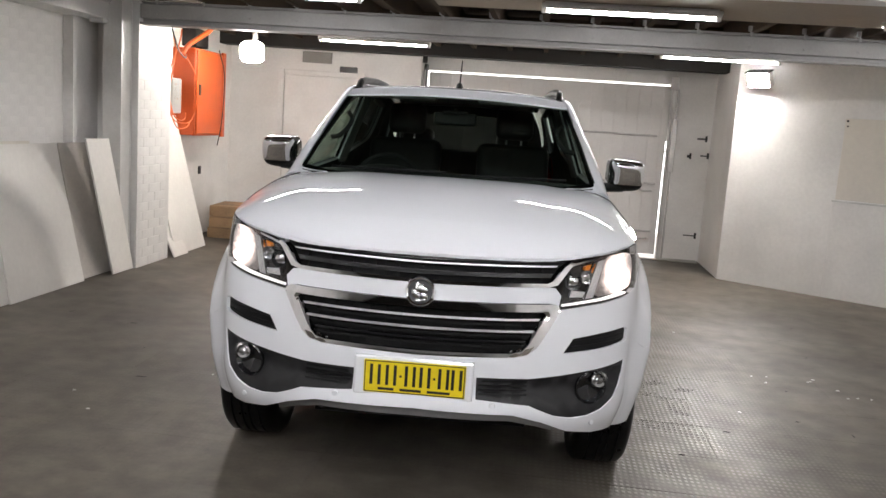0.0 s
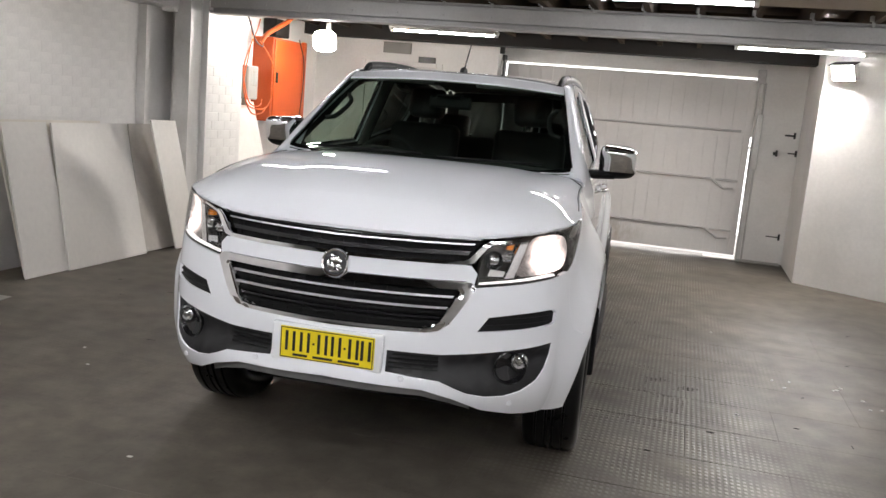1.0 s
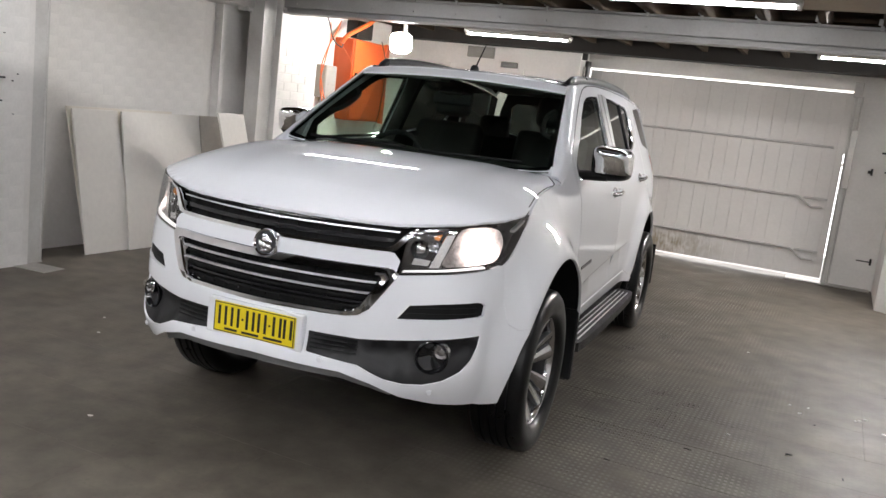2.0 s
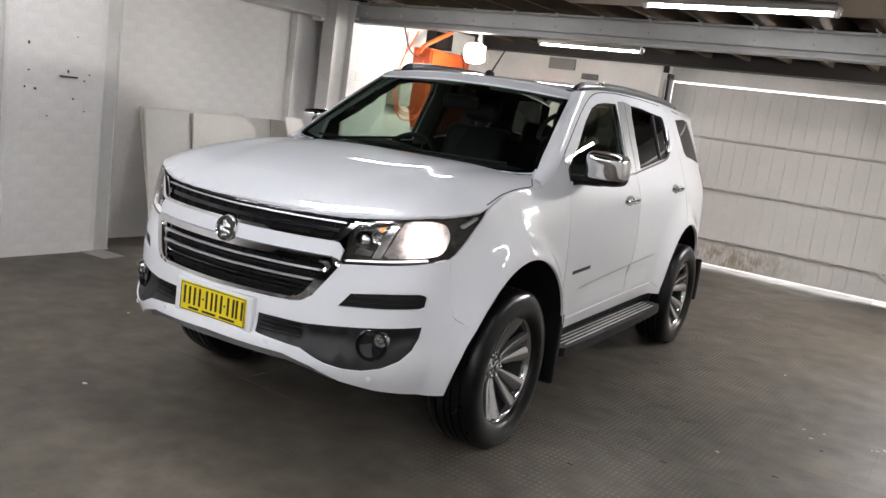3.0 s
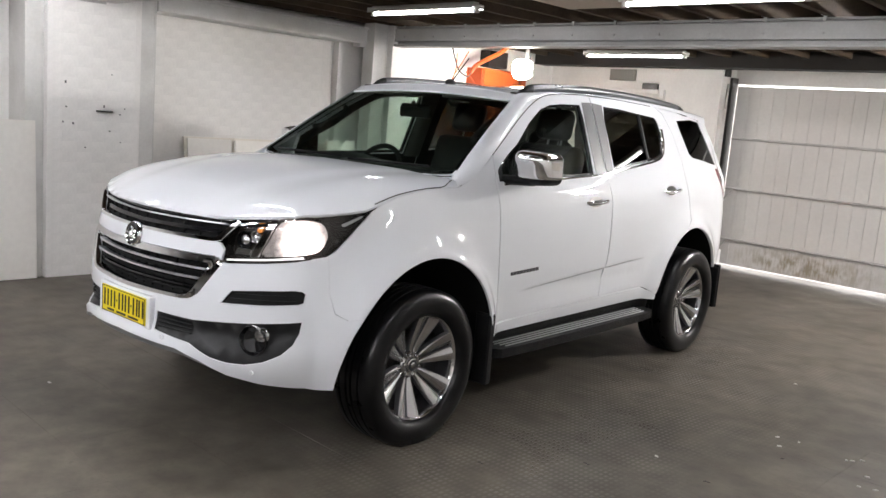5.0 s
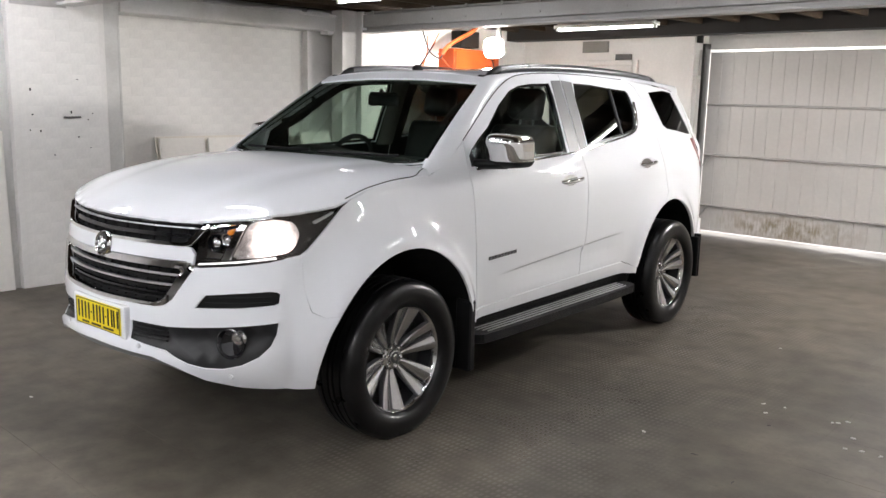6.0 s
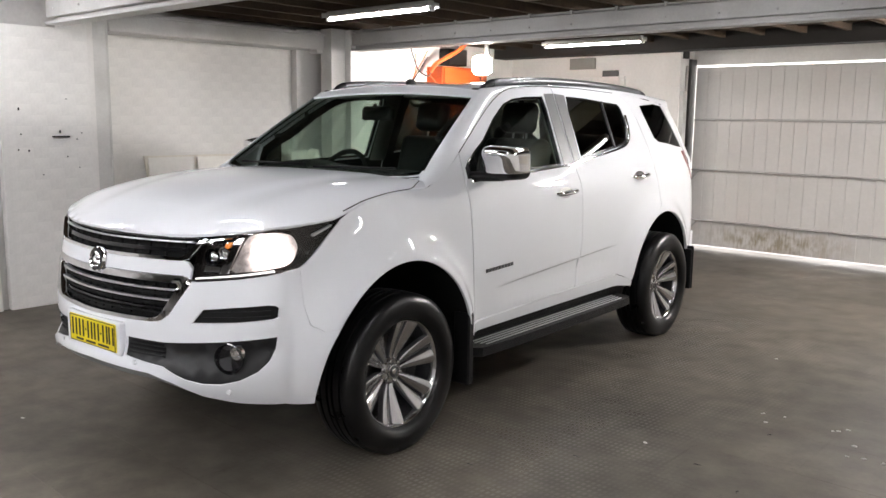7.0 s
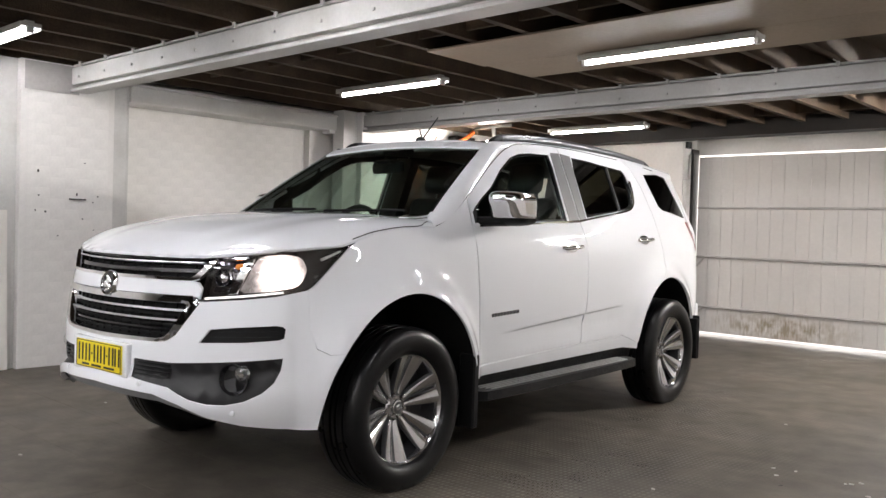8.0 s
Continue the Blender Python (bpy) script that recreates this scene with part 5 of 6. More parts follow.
seam = [(s, p.z - 0.005) for s, p in zip(edge_s, edge)]
for sgn in (1, -1):
    flip = (lambda p: p) if sgn > 0 else mirrored
    # fender: behind lamp and bumper, round the arch, up to the foot of the windscreen pillar
    fender = [(fy(0.3765), 0.6915), (fy(0.421), 0.6655)] + arch(ARCHES[0], 145.85, 11, 26)
    fender += [(fy(1.450), 0.450), (fy(1.476), 0.452), (fy(1.478), 0.60), (fy(1.466), 0.95), (fy(1.462), 1.21), (fy(1.474), 1.362), (fy(1.37), 1.298), (fy(1.26), 1.238), (fy(1.17), 1.207)]
    fender += [q for q in reversed(seam) if q[0] > fy(0.575)] + [(fy(0.572), 1.114), (fy(0.486), 1.048), (fy(0.418), 0.986), (fy(0.376), 0.948), (fy(0.3474), 0.931), (fy(0.3532), 0.78)]
    panel("fender", on_body(), flip(fender), PAINT, car, (), 0.03, 0.014)
    # front door
    fwin = [(1.532, 1.236), (1.536, 1.325), (1.72, 1.432), (1.87, 1.545), (2.01, 1.627), (2.12, 1.658), (2.25, 1.672), (2.455, 1.680), (2.47, 1.60), (2.455, 1.271)]
    hole = [(fy(y), z) for y, z in [(1.495, 1.237), (1.497, 1.292), (1.530, 1.322), (1.615, 1.376)] + fwin[2:]]
    top = [(fy(y), z - GAP) for y, z in cant if 1.48 < y < 2.55]
    fd = [(fy(1.484), 0.505), (fy(2.545), 0.528), (fy(2.60), 0.80), (fy(2.622), 1.14), (fy(2.60), 1.30), (fy(2.585), 1.735)] + top[::-1] + [(fy(1.482), 1.366), (fy(1.470), 1.21), (fy(1.474), 0.95), (fy(1.486), 0.60)]
    d1 = panel("front_door", on_body(), flip(fd), PAINT, car, [flip(hole)], 0.03, 0.035, "", CABIN, lines=crease_lines(1.62, 2.56, sgn))
    panel("window_seal", on_body(-0.005), flip(hole), GLOSSBLACK, d1, [flip(shrink(hole, 0.013))], 0.04, 0.012, "black rubber window seal")
    sail = [(1.497, 1.239), (1.535, 1.239), (1.539, 1.325), (1.528, 1.318), (1.499, 1.291)]
    panel("sail_panel", on_body(-0.003), flip([(fy(y), z) for y, z in sail]), TRIM, d1, (), 0.03, 0.02, "black corner panel that carries the mirror")
    panel("window_glass", on_body(-0.012), flip([(fy(y), z) for y, z in fwin]), GLASS, d1, (), 0.05, 0.004, "clear side glass")
    frame_out = [(fy(2.478), 1.262), (fy(2.60), 1.268), (fy(2.583), 1.700), (fy(2.478), 1.695)]
    panel("post_cover", on_body(0.003), flip(frame_out), BPOST, d1, (), 0.04, 0.006, "satin door post")
    fs = [(fy(2.445), 1.275), (fy(2.472), 1.275), (fy(2.478), 1.680), (fy(2.450), 1.680)]
    panel("window_seal", on_body(-0.004), flip(fs), GLOSSBLACK, d1, (), 0.05, 0.02)
    panel("belt_strip", on_body(0.006), flip([(fy(1.53), 1.219), (fy(2.0), 1.241), (fy(2.60), 1.271), (fy(2.60), 1.282), (fy(2.0), 1.252), (fy(1.53), 1.230)]), CHROME, d1, (), 0.05, 0.012, "bright strip under the glass")
    # rear door
    rwin = [(2.712, 1.300), (3.205, 1.358), (3.195, 1.668), (2.95, 1.684), (2.735, 1.688), (2.715, 1.60)]
    rq = [(3.222, 1.361), (3.30, 1.370), (3.36, 1.382), (3.405, 1.398), (3.440, 1.422), (3.464, 1.455), (3.477, 1.50), (3.476, 1.56), (3.466, 1.610), (3.448, 1.640), (3.42, 1.655), (3.212, 1.666)]
    hole2 = [(fy(y), z) for y, z in rwin[:1] + [(3.222, 1.361)] + rq[1:] + rwin[3:]]
    rd = [(fy(2.553), 0.528), (fy(3.10), 0.535), (fy(3.20), 0.50), (fy(3.262), 0.47)] + arch(ARCHES[1], 168, 108, 12) + [(fy(3.69), 0.96), (fy(3.725), 1.10), (fy(3.72), 1.35), (fy(3.66), 1.55), (fy(3.56), 1.68), (fy(3.46), 1.722)]
    rd += [(fy(y), z - GAP) for y, z in reversed(cant) if 2.6 < y < 3.45] + [(fy(2.595), 1.735), (fy(2.608), 1.30), (fy(2.630), 1.14), (fy(2.608), 0.80)]
    d2 = panel("rear_door", on_body(), flip(rd), PAINT, car, [flip(hole2)], 0.03, 0.035, "", CABIN, lines=crease_lines(2.60, 3.14, sgn))
    panel("window_glass", on_body(-0.012), flip([(fy(y), z) for y, z in rwin]), TINT, d2, (), 0.05, 0.004, "dark tinted side glass")
    panel("window_seal", on_body(-0.005), flip(hole2), GLOSSBLACK, d2, [flip(shrink(hole2, 0.013))], 0.04, 0.012, "black rubber window seal")
    panel("quarter_light", on_body(-0.012), flip([(fy(y), z) for y, z in rq]), TINT, d2, (), 0.05, 0.004, "dark tinted quarter light")
    panel("window_bar", on_body(0.0), flip([(fy(3.208), 1.357), (fy(3.218), 1.359), (fy(3.208), 1.668), (fy(3.198), 1.670)]), TRIMGREY, d2, (), 0.05, 0.02)
    panel("post_cover", on_body(0.003), flip([(fy(2.612), 1.270), (fy(2.695), 1.282), (fy(2.715), 1.692), (fy(2.598), 1.700)]), BPOST, d2, (), 0.04, 0.006, "satin door post")
    arc = [(3.30, 1.370), (3.36, 1.382), (3.405, 1.398), (3.440, 1.422), (3.464, 1.455), (3.477, 1.50), (3.476, 1.58)]
    strip = [(2.61, 1.274), (3.23, 1.348)] + [(y + 0.4 * (z - 1.37) * 0.1 + 0.010 * (z - 1.36) / 0.15, z - 0.012 * max(0.0, (1.50 - z) / 0.14)) for y, z in arc] + [(y - 0.002, z + 0.002) for y, z in reversed(arc)] + [(3.23, 1.360), (2.61, 1.284)]
    panel("belt_strip", on_body(0.006), flip([(fy(y), z) for y, z in strip]), CHROME, d2, (), 0.04, 0.012, "bright strip under the glass")
    # door handles: oval dish, chrome grip
    for dd, hy, hz in ((d1, 2.425, 1.112), (d2, 3.452, 1.166)):
        hd = part("door_handle", bmesh.new(), CHROME, dd, "chrome door handle")
        panel("dish", on_body(0.001), flip(rounded([(fy(hy - 0.085), hz - 0.028), (fy(hy + 0.075), hz - 0.028), (fy(hy + 0.085), hz + 0.034), (fy(hy - 0.075), hz + 0.034)], 0.3, 2)), CHROME, hd, (), 0.02, 0.003)
        pts = [body(sgn * fy(hy + a), hz + 0.004 + 0.006 * a / 0.1, o) for a, o in ((-0.105, 0.004), (-0.095, 0.026), (-0.05, 0.038), (0.0, 0.041), (0.05, 0.038), (0.095, 0.026), (0.105, 0.004))]
        part("grip", tube(curve_points([tuple(p) for p in pts], 24), 0.0125, 10), CHROME, hd, "", None, True)
    # quarter panel and lamp
    dg = [(3.775, 1.650), (3.80, 1.58), (3.875, 1.420), (3.93, 1.392), (4.10, 1.376), (4.30, 1.350), (4.40, 1.345), (4.20, 1.655), (4.05, 1.668)]
    tail = [(4.36, 1.315), (4.46, 1.318), (4.60, 1.30), (4.64, 1.20), (4.62, 1.08), (4.54, 1.09), (4.47, 1.15), (4.40, 1.24)]
    tl = [(fy(y), z) for y, z in tail]
    rear_arch = arch(ARCHES[1], 107.5, 8, 20)
    qp = rear_arch + [(fy(4.26), 0.40), (fy(4.50), 0.40), (fy(4.65), 0.42), (fy(4.735), 0.5), (fy(4.735), 1.32), (fy(4.62), 1.36), (fy(4.50), 1.42), (fy(4.36), 1.640), (fy(4.1), 1.678), (fy(3.8), 1.704), (fy(3.47), 1.722), (fy(3.57), 1.684), (fy(3.668), 1.552), (fy(3.728), 1.35), (fy(3.733), 1.10), (fy(3.698), 0.96)]
    q = panel("quarter_panel", on_body(), flip(qp), PAINT, car, [flip([(fy(y), z) for y, z in dg]), flip(tl)], 0.03, 0.02, "", CABIN)
    panel("rear_side_glass", on_body(-0.004), flip([(fy(y), z) for y, z in dg]), TINT, q, (), 0.05, 0.004, "dark tinted rear side glass")
    panel("tail_lamp", on_body(0.004), flip(tl), RED, car, (), 0.03, 0.03, "red tail lamp")
    # sill with its step line
    panel("sill", on_body(0.006), flip([(fy(1.452), 0.445), (fy(3.12), 0.452), (fy(3.262), 0.435), (fy(3.258), 0.468), (fy(3.20), 0.496), (fy(3.10), 0.530), (fy(2.5), 0.524), (fy(1.474), 0.498)]), PAINT, car, (), 0.04, 0.03)
    panel("under_sill", on_body(-0.030), flip([(fy(1.40), 0.33), (fy(3.30), 0.33), (fy(3.29), 0.46), (fy(1.42), 0.455)]), TRIM, car, (), 0.08, 0.02)
    # badge low on the front door, drawn as plain bars
    bg = part("door_badge", bmesh.new(), SILVER, d1)
    for k in range(9):
        y = 1.585 + k * 0.029
        panel("bar", on_body(0.004), flip([(fy(y), 0.748 + 0.001 * k), (fy(y + 0.021), 0.749 + 0.001 * k), (fy(y + 0.021), 0.767 + 0.001 * k), (fy(y), 0.766 + 0.001 * k)]), RAIL, bg, (), 0.05, 0.005)

    # cant rail: skin between the windscreen or roof edge and the door tops
    inner = [(0.762, 1.185, 0), (0.752, 1.235, 0), (0.728, 1.33, 0), (0.704, 1.44, 0), (0.675, 1.57, 0), (0.643, 1.72, 0), (0.614, 1.86, 0), (0.598, 2.00, 1), (0.590, 2.18, 1), (0.586, 2.50, 1), (0.585, 2.9, 1), (0.583, 3.4, 1), (0.575, 3.8, 1), (0.563, 4.1, 1), (0.55, 4.40, 1)]
    ks = []
    for (ix, iy, onroof), (cy, cz) in zip(inner, cant):
        a = Vector((ix, iy, roof_z(ix, iy) if onroof else max(screen_z(ix, iy), 1.205)))
        b = body(fy(cy), cz)
        mid = (a + b) / 2 + Vector((0.35, 0, 0.9)).normalized() * (a - b).length * 0.20
        ks.append([a, mid, b])
    cols = [curve_points([tuple(k[j]) for k in ks], 60) for j in range(3)]
    rows = []
    for i in range(60):
        a, mid, b = (Vector(c[i].tolist()) for c in cols)
        ctrl = mid * 2 - (a + b) / 2
        rows.append([a * float((1 - t) ** 2) + ctrl * float(2 * t * (1 - t)) + b * float(t * t) for t in np.linspace(0, 1, 7)])
        if sgn < 0:
            rows[-1] = [Vector((-p.x, p.y, p.z)) for p in rows[-1]]
    loft("cant_rail", rows, PAINT, car)
    seam_run = [body(sgn * fy(y), z - 0.002, -0.0005) for y, z in cant if 1.45 < y < 3.5]
    part("door_seam", tube(curve_points([tuple(p) for p in seam_run], 60), 0.0030, 6), TRIM, d1, "dark gap over the doors", None, True)

# white corners between the bonnet, the windscreen and the pillar's foot
for sgn in (1, -1):
    lower = [(x, y, bonnet_z(x, y) + 0.001) for x, y in ((0.60, 1.166), (0.68, 1.198), (0.742, 1.226), (0.80, 1.212))] + [tuple(body(fy(1.175), 1.208))]
    upper_run = [(x, y, screen_z(x, y) + 0.001) for x, y in ((0.60, 1.158), (0.68, 1.186), (0.738, 1.214), (0.748, 1.242))] + [tuple(body(fy(1.25), 1.238))]
    lo, hi = (curve_points(c, 24) for c in (lower, upper_run))
    rows = []
    for f in np.linspace(0, 1, 6):
        rows.append([Vector((sgn * p[0], p[1], p[2])) for p in (np.array(q) * (1 - f) + np.array(r) * f + np.array((0, -0.004, 0.004)) * 4 * f * (1 - f) for q, r in zip(lo, hi))])
    loft("fender_corner", rows, PAINT, car)

# windscreen, roof, tail
ws = [(0.0, 1.085), (0.20, 1.092), (0.40, 1.115), (0.60, 1.160), (0.738, 1.212), (0.748, 1.24), (0.724, 1.33), (0.700, 1.44), (0.671, 1.57), (0.639, 1.72), (0.612, 1.850), (0.50, 1.845), (0.30, 1.838), (0, 1.835)]
panel("windscreen", lid(screen_z, -0.004), both(ws), GLASS, car, (), 0.05, 0.004, "raked clear windscreen")
wi = [(0.0, 1.115), (0.40, 1.145), (0.60, 1.19), (0.724, 1.245), (0.704, 1.33), (0.681, 1.45), (0.624, 1.70), (0.600, 1.790), (0.30, 1.778), (0, 1.775)]
panel("screen_border", lid(screen_z, -0.010), both(ws), GLOSSBLACK, car, [both(wi)], 0.05, 0.004, "black border of the windscreen")
panel("cowl", lid(lambda x, y: bonnet_z(x, y) - 0.012), both([(0, 1.06), (0.40, 1.085), (0.60, 1.13), (0.755, 1.19), (0.740, 1.225), (0.60, 1.185), (0.40, 1.14), (0, 1.11)]), TRIM, car, (), 0.04, 0.03)
rf = [(0.0, 1.838), (0.30, 1.841), (0.50, 1.848), (0.612, 1.856), (0.598, 2.00), (0.590, 2.18), (0.586, 2.5), (0.585, 2.9), (0.583, 3.4), (0.575, 3.8), (0.563, 4.1), (0.55, 4.40), (0.3, 4.44), (0, 4.45)]
panel("roof", lid(lambda x, y: roof_z(x, y) - 0.008 * max(0.0, 1 - (y - 1.83) / 0.10) ** 2), both(rf), PAINT, car, (), 0.05, 0.03, "", PILLAR)

panel("roof_header", lid(screen_z, 0.003), both([(0.0, 1.772), (0.30, 1.776), (0.50, 1.784), (0.624, 1.794), (0.612, 1.853), (0.50, 1.846), (0.30, 1.840), (0, 1.837)]), PAINT, car, (), 0.03, 0.012)


def tail_y(x, z):
    return Vector((x, 4.74 - 0.14 * x * x - 0.62 * max(0.0, z - 1.22) - 0.05 * max(0.0, 0.6 - z), z))


def tailmap(x, z):
    return tail_y(-x, z)


tg = both([(0, 0.45), (0.70, 0.45), (0.72, 1.0), (0.70, 1.25), (0.62, 1.55), (0.55, 1.69), (0, 1.71)])
tw = both([(0, 1.28), (0.56, 1.29), (0.52, 1.58), (0.47, 1.62), (0, 1.64)])
gate = panel("tailgate", tailmap, tg, PAINT, car, [tw], 0.05, 0.03, "", CABIN)
panel("rear_window", tailmap, tw, TINT, gate, (), 0.08, 0.004, "tinted rear window")
panel("rear_bumper", lambda x, z: tailmap(x, z) + Vector((0, 0.035, 0)), both([(0, 0.36), (0.66, 0.38), (0.74, 0.45), (0.74, 0.66), (0, 0.68)]), PAINT, car, (), 0.06, 0.08)

# wipers, antenna, roof rails
for x0, x1 in ((-0.58, 0.0), (0.08, 0.60)):
    pts = [(x, 1.10 + 0.165 * x * x + 0.030 + 0.012 * (x - x0) / (x1 - x0), 0) for x in np.linspace(x0, x1, 12)]
    part("wiper", tube([(x, y, screen_z(x, y) + 0.012) for x, y, _ in pts], 0.007, 6), TRIM, car)
an = part("antenna", bmesh.new(), TRIM, car)
bm = bmesh.new()
bmesh.ops.create_uvsphere(bm, u_segments=16, v_segments=8, radius=1.0, matrix=Matrix.Translation((0, 2.01, roof_z(0, 2.0) + 0.006)) @ Matrix.Diagonal((0.022, 0.045, 0.026, 1)))
part("base", bm, TRIM, an, "", None, True)
part("whip", tube([(0, 2.01, 1.745), (0, 2.06, 1.80), (0, 2.17, 1.915)], [0.006, 0.0045, 0.0035], 8), TRIM, an, "", None, True)
for sgn in (1, -1):
    keys = [(0.582, 1.915, 1.690), (0.588, 1.98, 1.732), (0.592, 2.10, 1.756), (0.595, 2.5, 1.778), (0.594, 2.9, 1.784), (0.590, 3.4, 1.777), (0.578, 3.8, 1.759), (0.568, 3.98, 1.742), (0.560, 4.10, 1.700)]
    pts = curve_points(keys, 60)
    rl = part("roof_rail", bmesh.new(), RAIL, car, "dark satin roof rail with black feet")
    for nm, a, b, mt in (("rail_foot", 0, 13, TRIM), ("rail_bar", 12, 50, RAIL), ("rail_foot", 49, 60, TRIM)):
        rows = []
        for p in pts[a:b]:
            p = Vector((sgn * p[0], p[1], p[2]))
            rows.append([p + Vector((0.019 * math.cos(t), 0, 0.024 * math.sin(t) - 0.006)) for t in np.linspace(0, 2 * math.pi, 11)[:-1]])
        loft(nm, rows, mt, rl, "", 0, True)
    for a, y in ((3, 1.99), (55, 4.0)):
        p = pts[a]
        part("rail_foot", box(sgn * p[0] - 0.018, sgn * p[0] + 0.018, p[1] - 0.08, p[1] + 0.10, roof_z(p[0], p[1]) - 0.02, p[2] + 0.002, 0.01, None, 2), TRIM, rl)

# door mirrors
for sgn in (1, -1):
    mr = part("door_mirror", bmesh.new(), CHROME, car, "chrome-capped door mirror")
    def shell(y0, y1, grow, z0=-1.0, z1=1.0):
        """A domed front that rolls over into straight sides."""
        rows = []
        for f in list(np.linspace(0.06, 1.0, 13)) + [2.0]:
            a = min(f, 1.0) * math.pi / 2
            k, dep = math.sin(a) ** 0.55 * grow, (1 - math.cos(a) ** 0.55) * 0.72 if f <= 1.0 else 1.0
            row = []
            for t in np.linspace(0, 2 * math.pi, 41)[:-1]:
                c, q = math.cos(t), math.sin(t)
                ex = math.copysign(abs(c) ** 0.48, c) * 0.100 * k
                ez = math.copysign(abs(q) ** 0.48, q) * (0.090 - 0.08 * ex) * k
                ez = min(max(ez, 0.090 * z0), 0.090 * z1)
                y = y0 + (y1 - y0) * dep + (0.16 * ex - 0.32 * ez) * (1 - dep)
                row.append(Vector((sgn * (0.960 + ex), y, 1.318 + ez)))
            rows.append(row)
        return rows
    loft("cap", shell(1.540, 1.715, 1.0, -0.55, 1.0), CHROME, mr, "polished chrome cap", 0, True)
    loft("lower_shell", shell(1.552, 1.718, 0.985, -1.0, -0.5), TRIM, mr, "black plastic underside", 0, True)
    loft("rear_rim", [[Vector((p.x, p.y + 0.010 * k, p.z)) for p in shell(1.540, 1.715, 0.985)[-1]] for k in (0, 1)], TRIM, mr, "", 0, True)
    part("mirror_glass", box(sgn * 0.960 - 0.085, sgn * 0.960 + 0.085, 1.7255, 1.728, 1.258, 1.382, 0.001), CHROME, mr, "mirror glass")
    rows = []
    for f in np.linspace(0, 1, 6):
        cx, cy, cz = 0.800 + 0.15 * f, 1.560 + 0.07 * f, 1.246 + 0.006 * f
        rows.append([Vector((sgn * cx, cy + 0.055 * (1 - 0.2 * f) * math.cos(t), cz + 0.026 * math.sin(t))) for t in np.linspace(0, 2 * math.pi, 13)[:-1]])
    loft("arm", rows, TRIM, mr, "black plastic arm", 0, True)

# running boards
for sgn in (1, -1):
    rb = part("running_board", bmesh.new(), TRIM, car, "black side step with bright strips")
    poly = rounded([(0.80, 1.43), (0.93, 1.43), (0.975, 1.50), (0.975, 3.10), (0.93, 3.19), (0.80, 3.19)], 0.25, 2)
    poly = [(sgn * x, y) for x, y in poly]
    part("tread", prism(poly if sgn > 0 else poly[::-1], 0.335, 0.383), TRIM, rb)
    for k in range(4):
        x = 0.850 + 0.028 * k
        part("strip", box(sgn * x - 0.0035, sgn * x + 0.0035, 1.50 + 0.012 * k, 3.10 - 0.012 * k, 0.383, 0.388, 0.001), SILVER, rb)
    for y in (1.6, 2.3, 3.0):
        part("bracket", box(min(sgn * 0.6, sgn * 0.82), max(sgn * 0.6, sgn * 0.82), y - 0.03, y + 0.03, 0.33, 0.36), TRIM, rb)


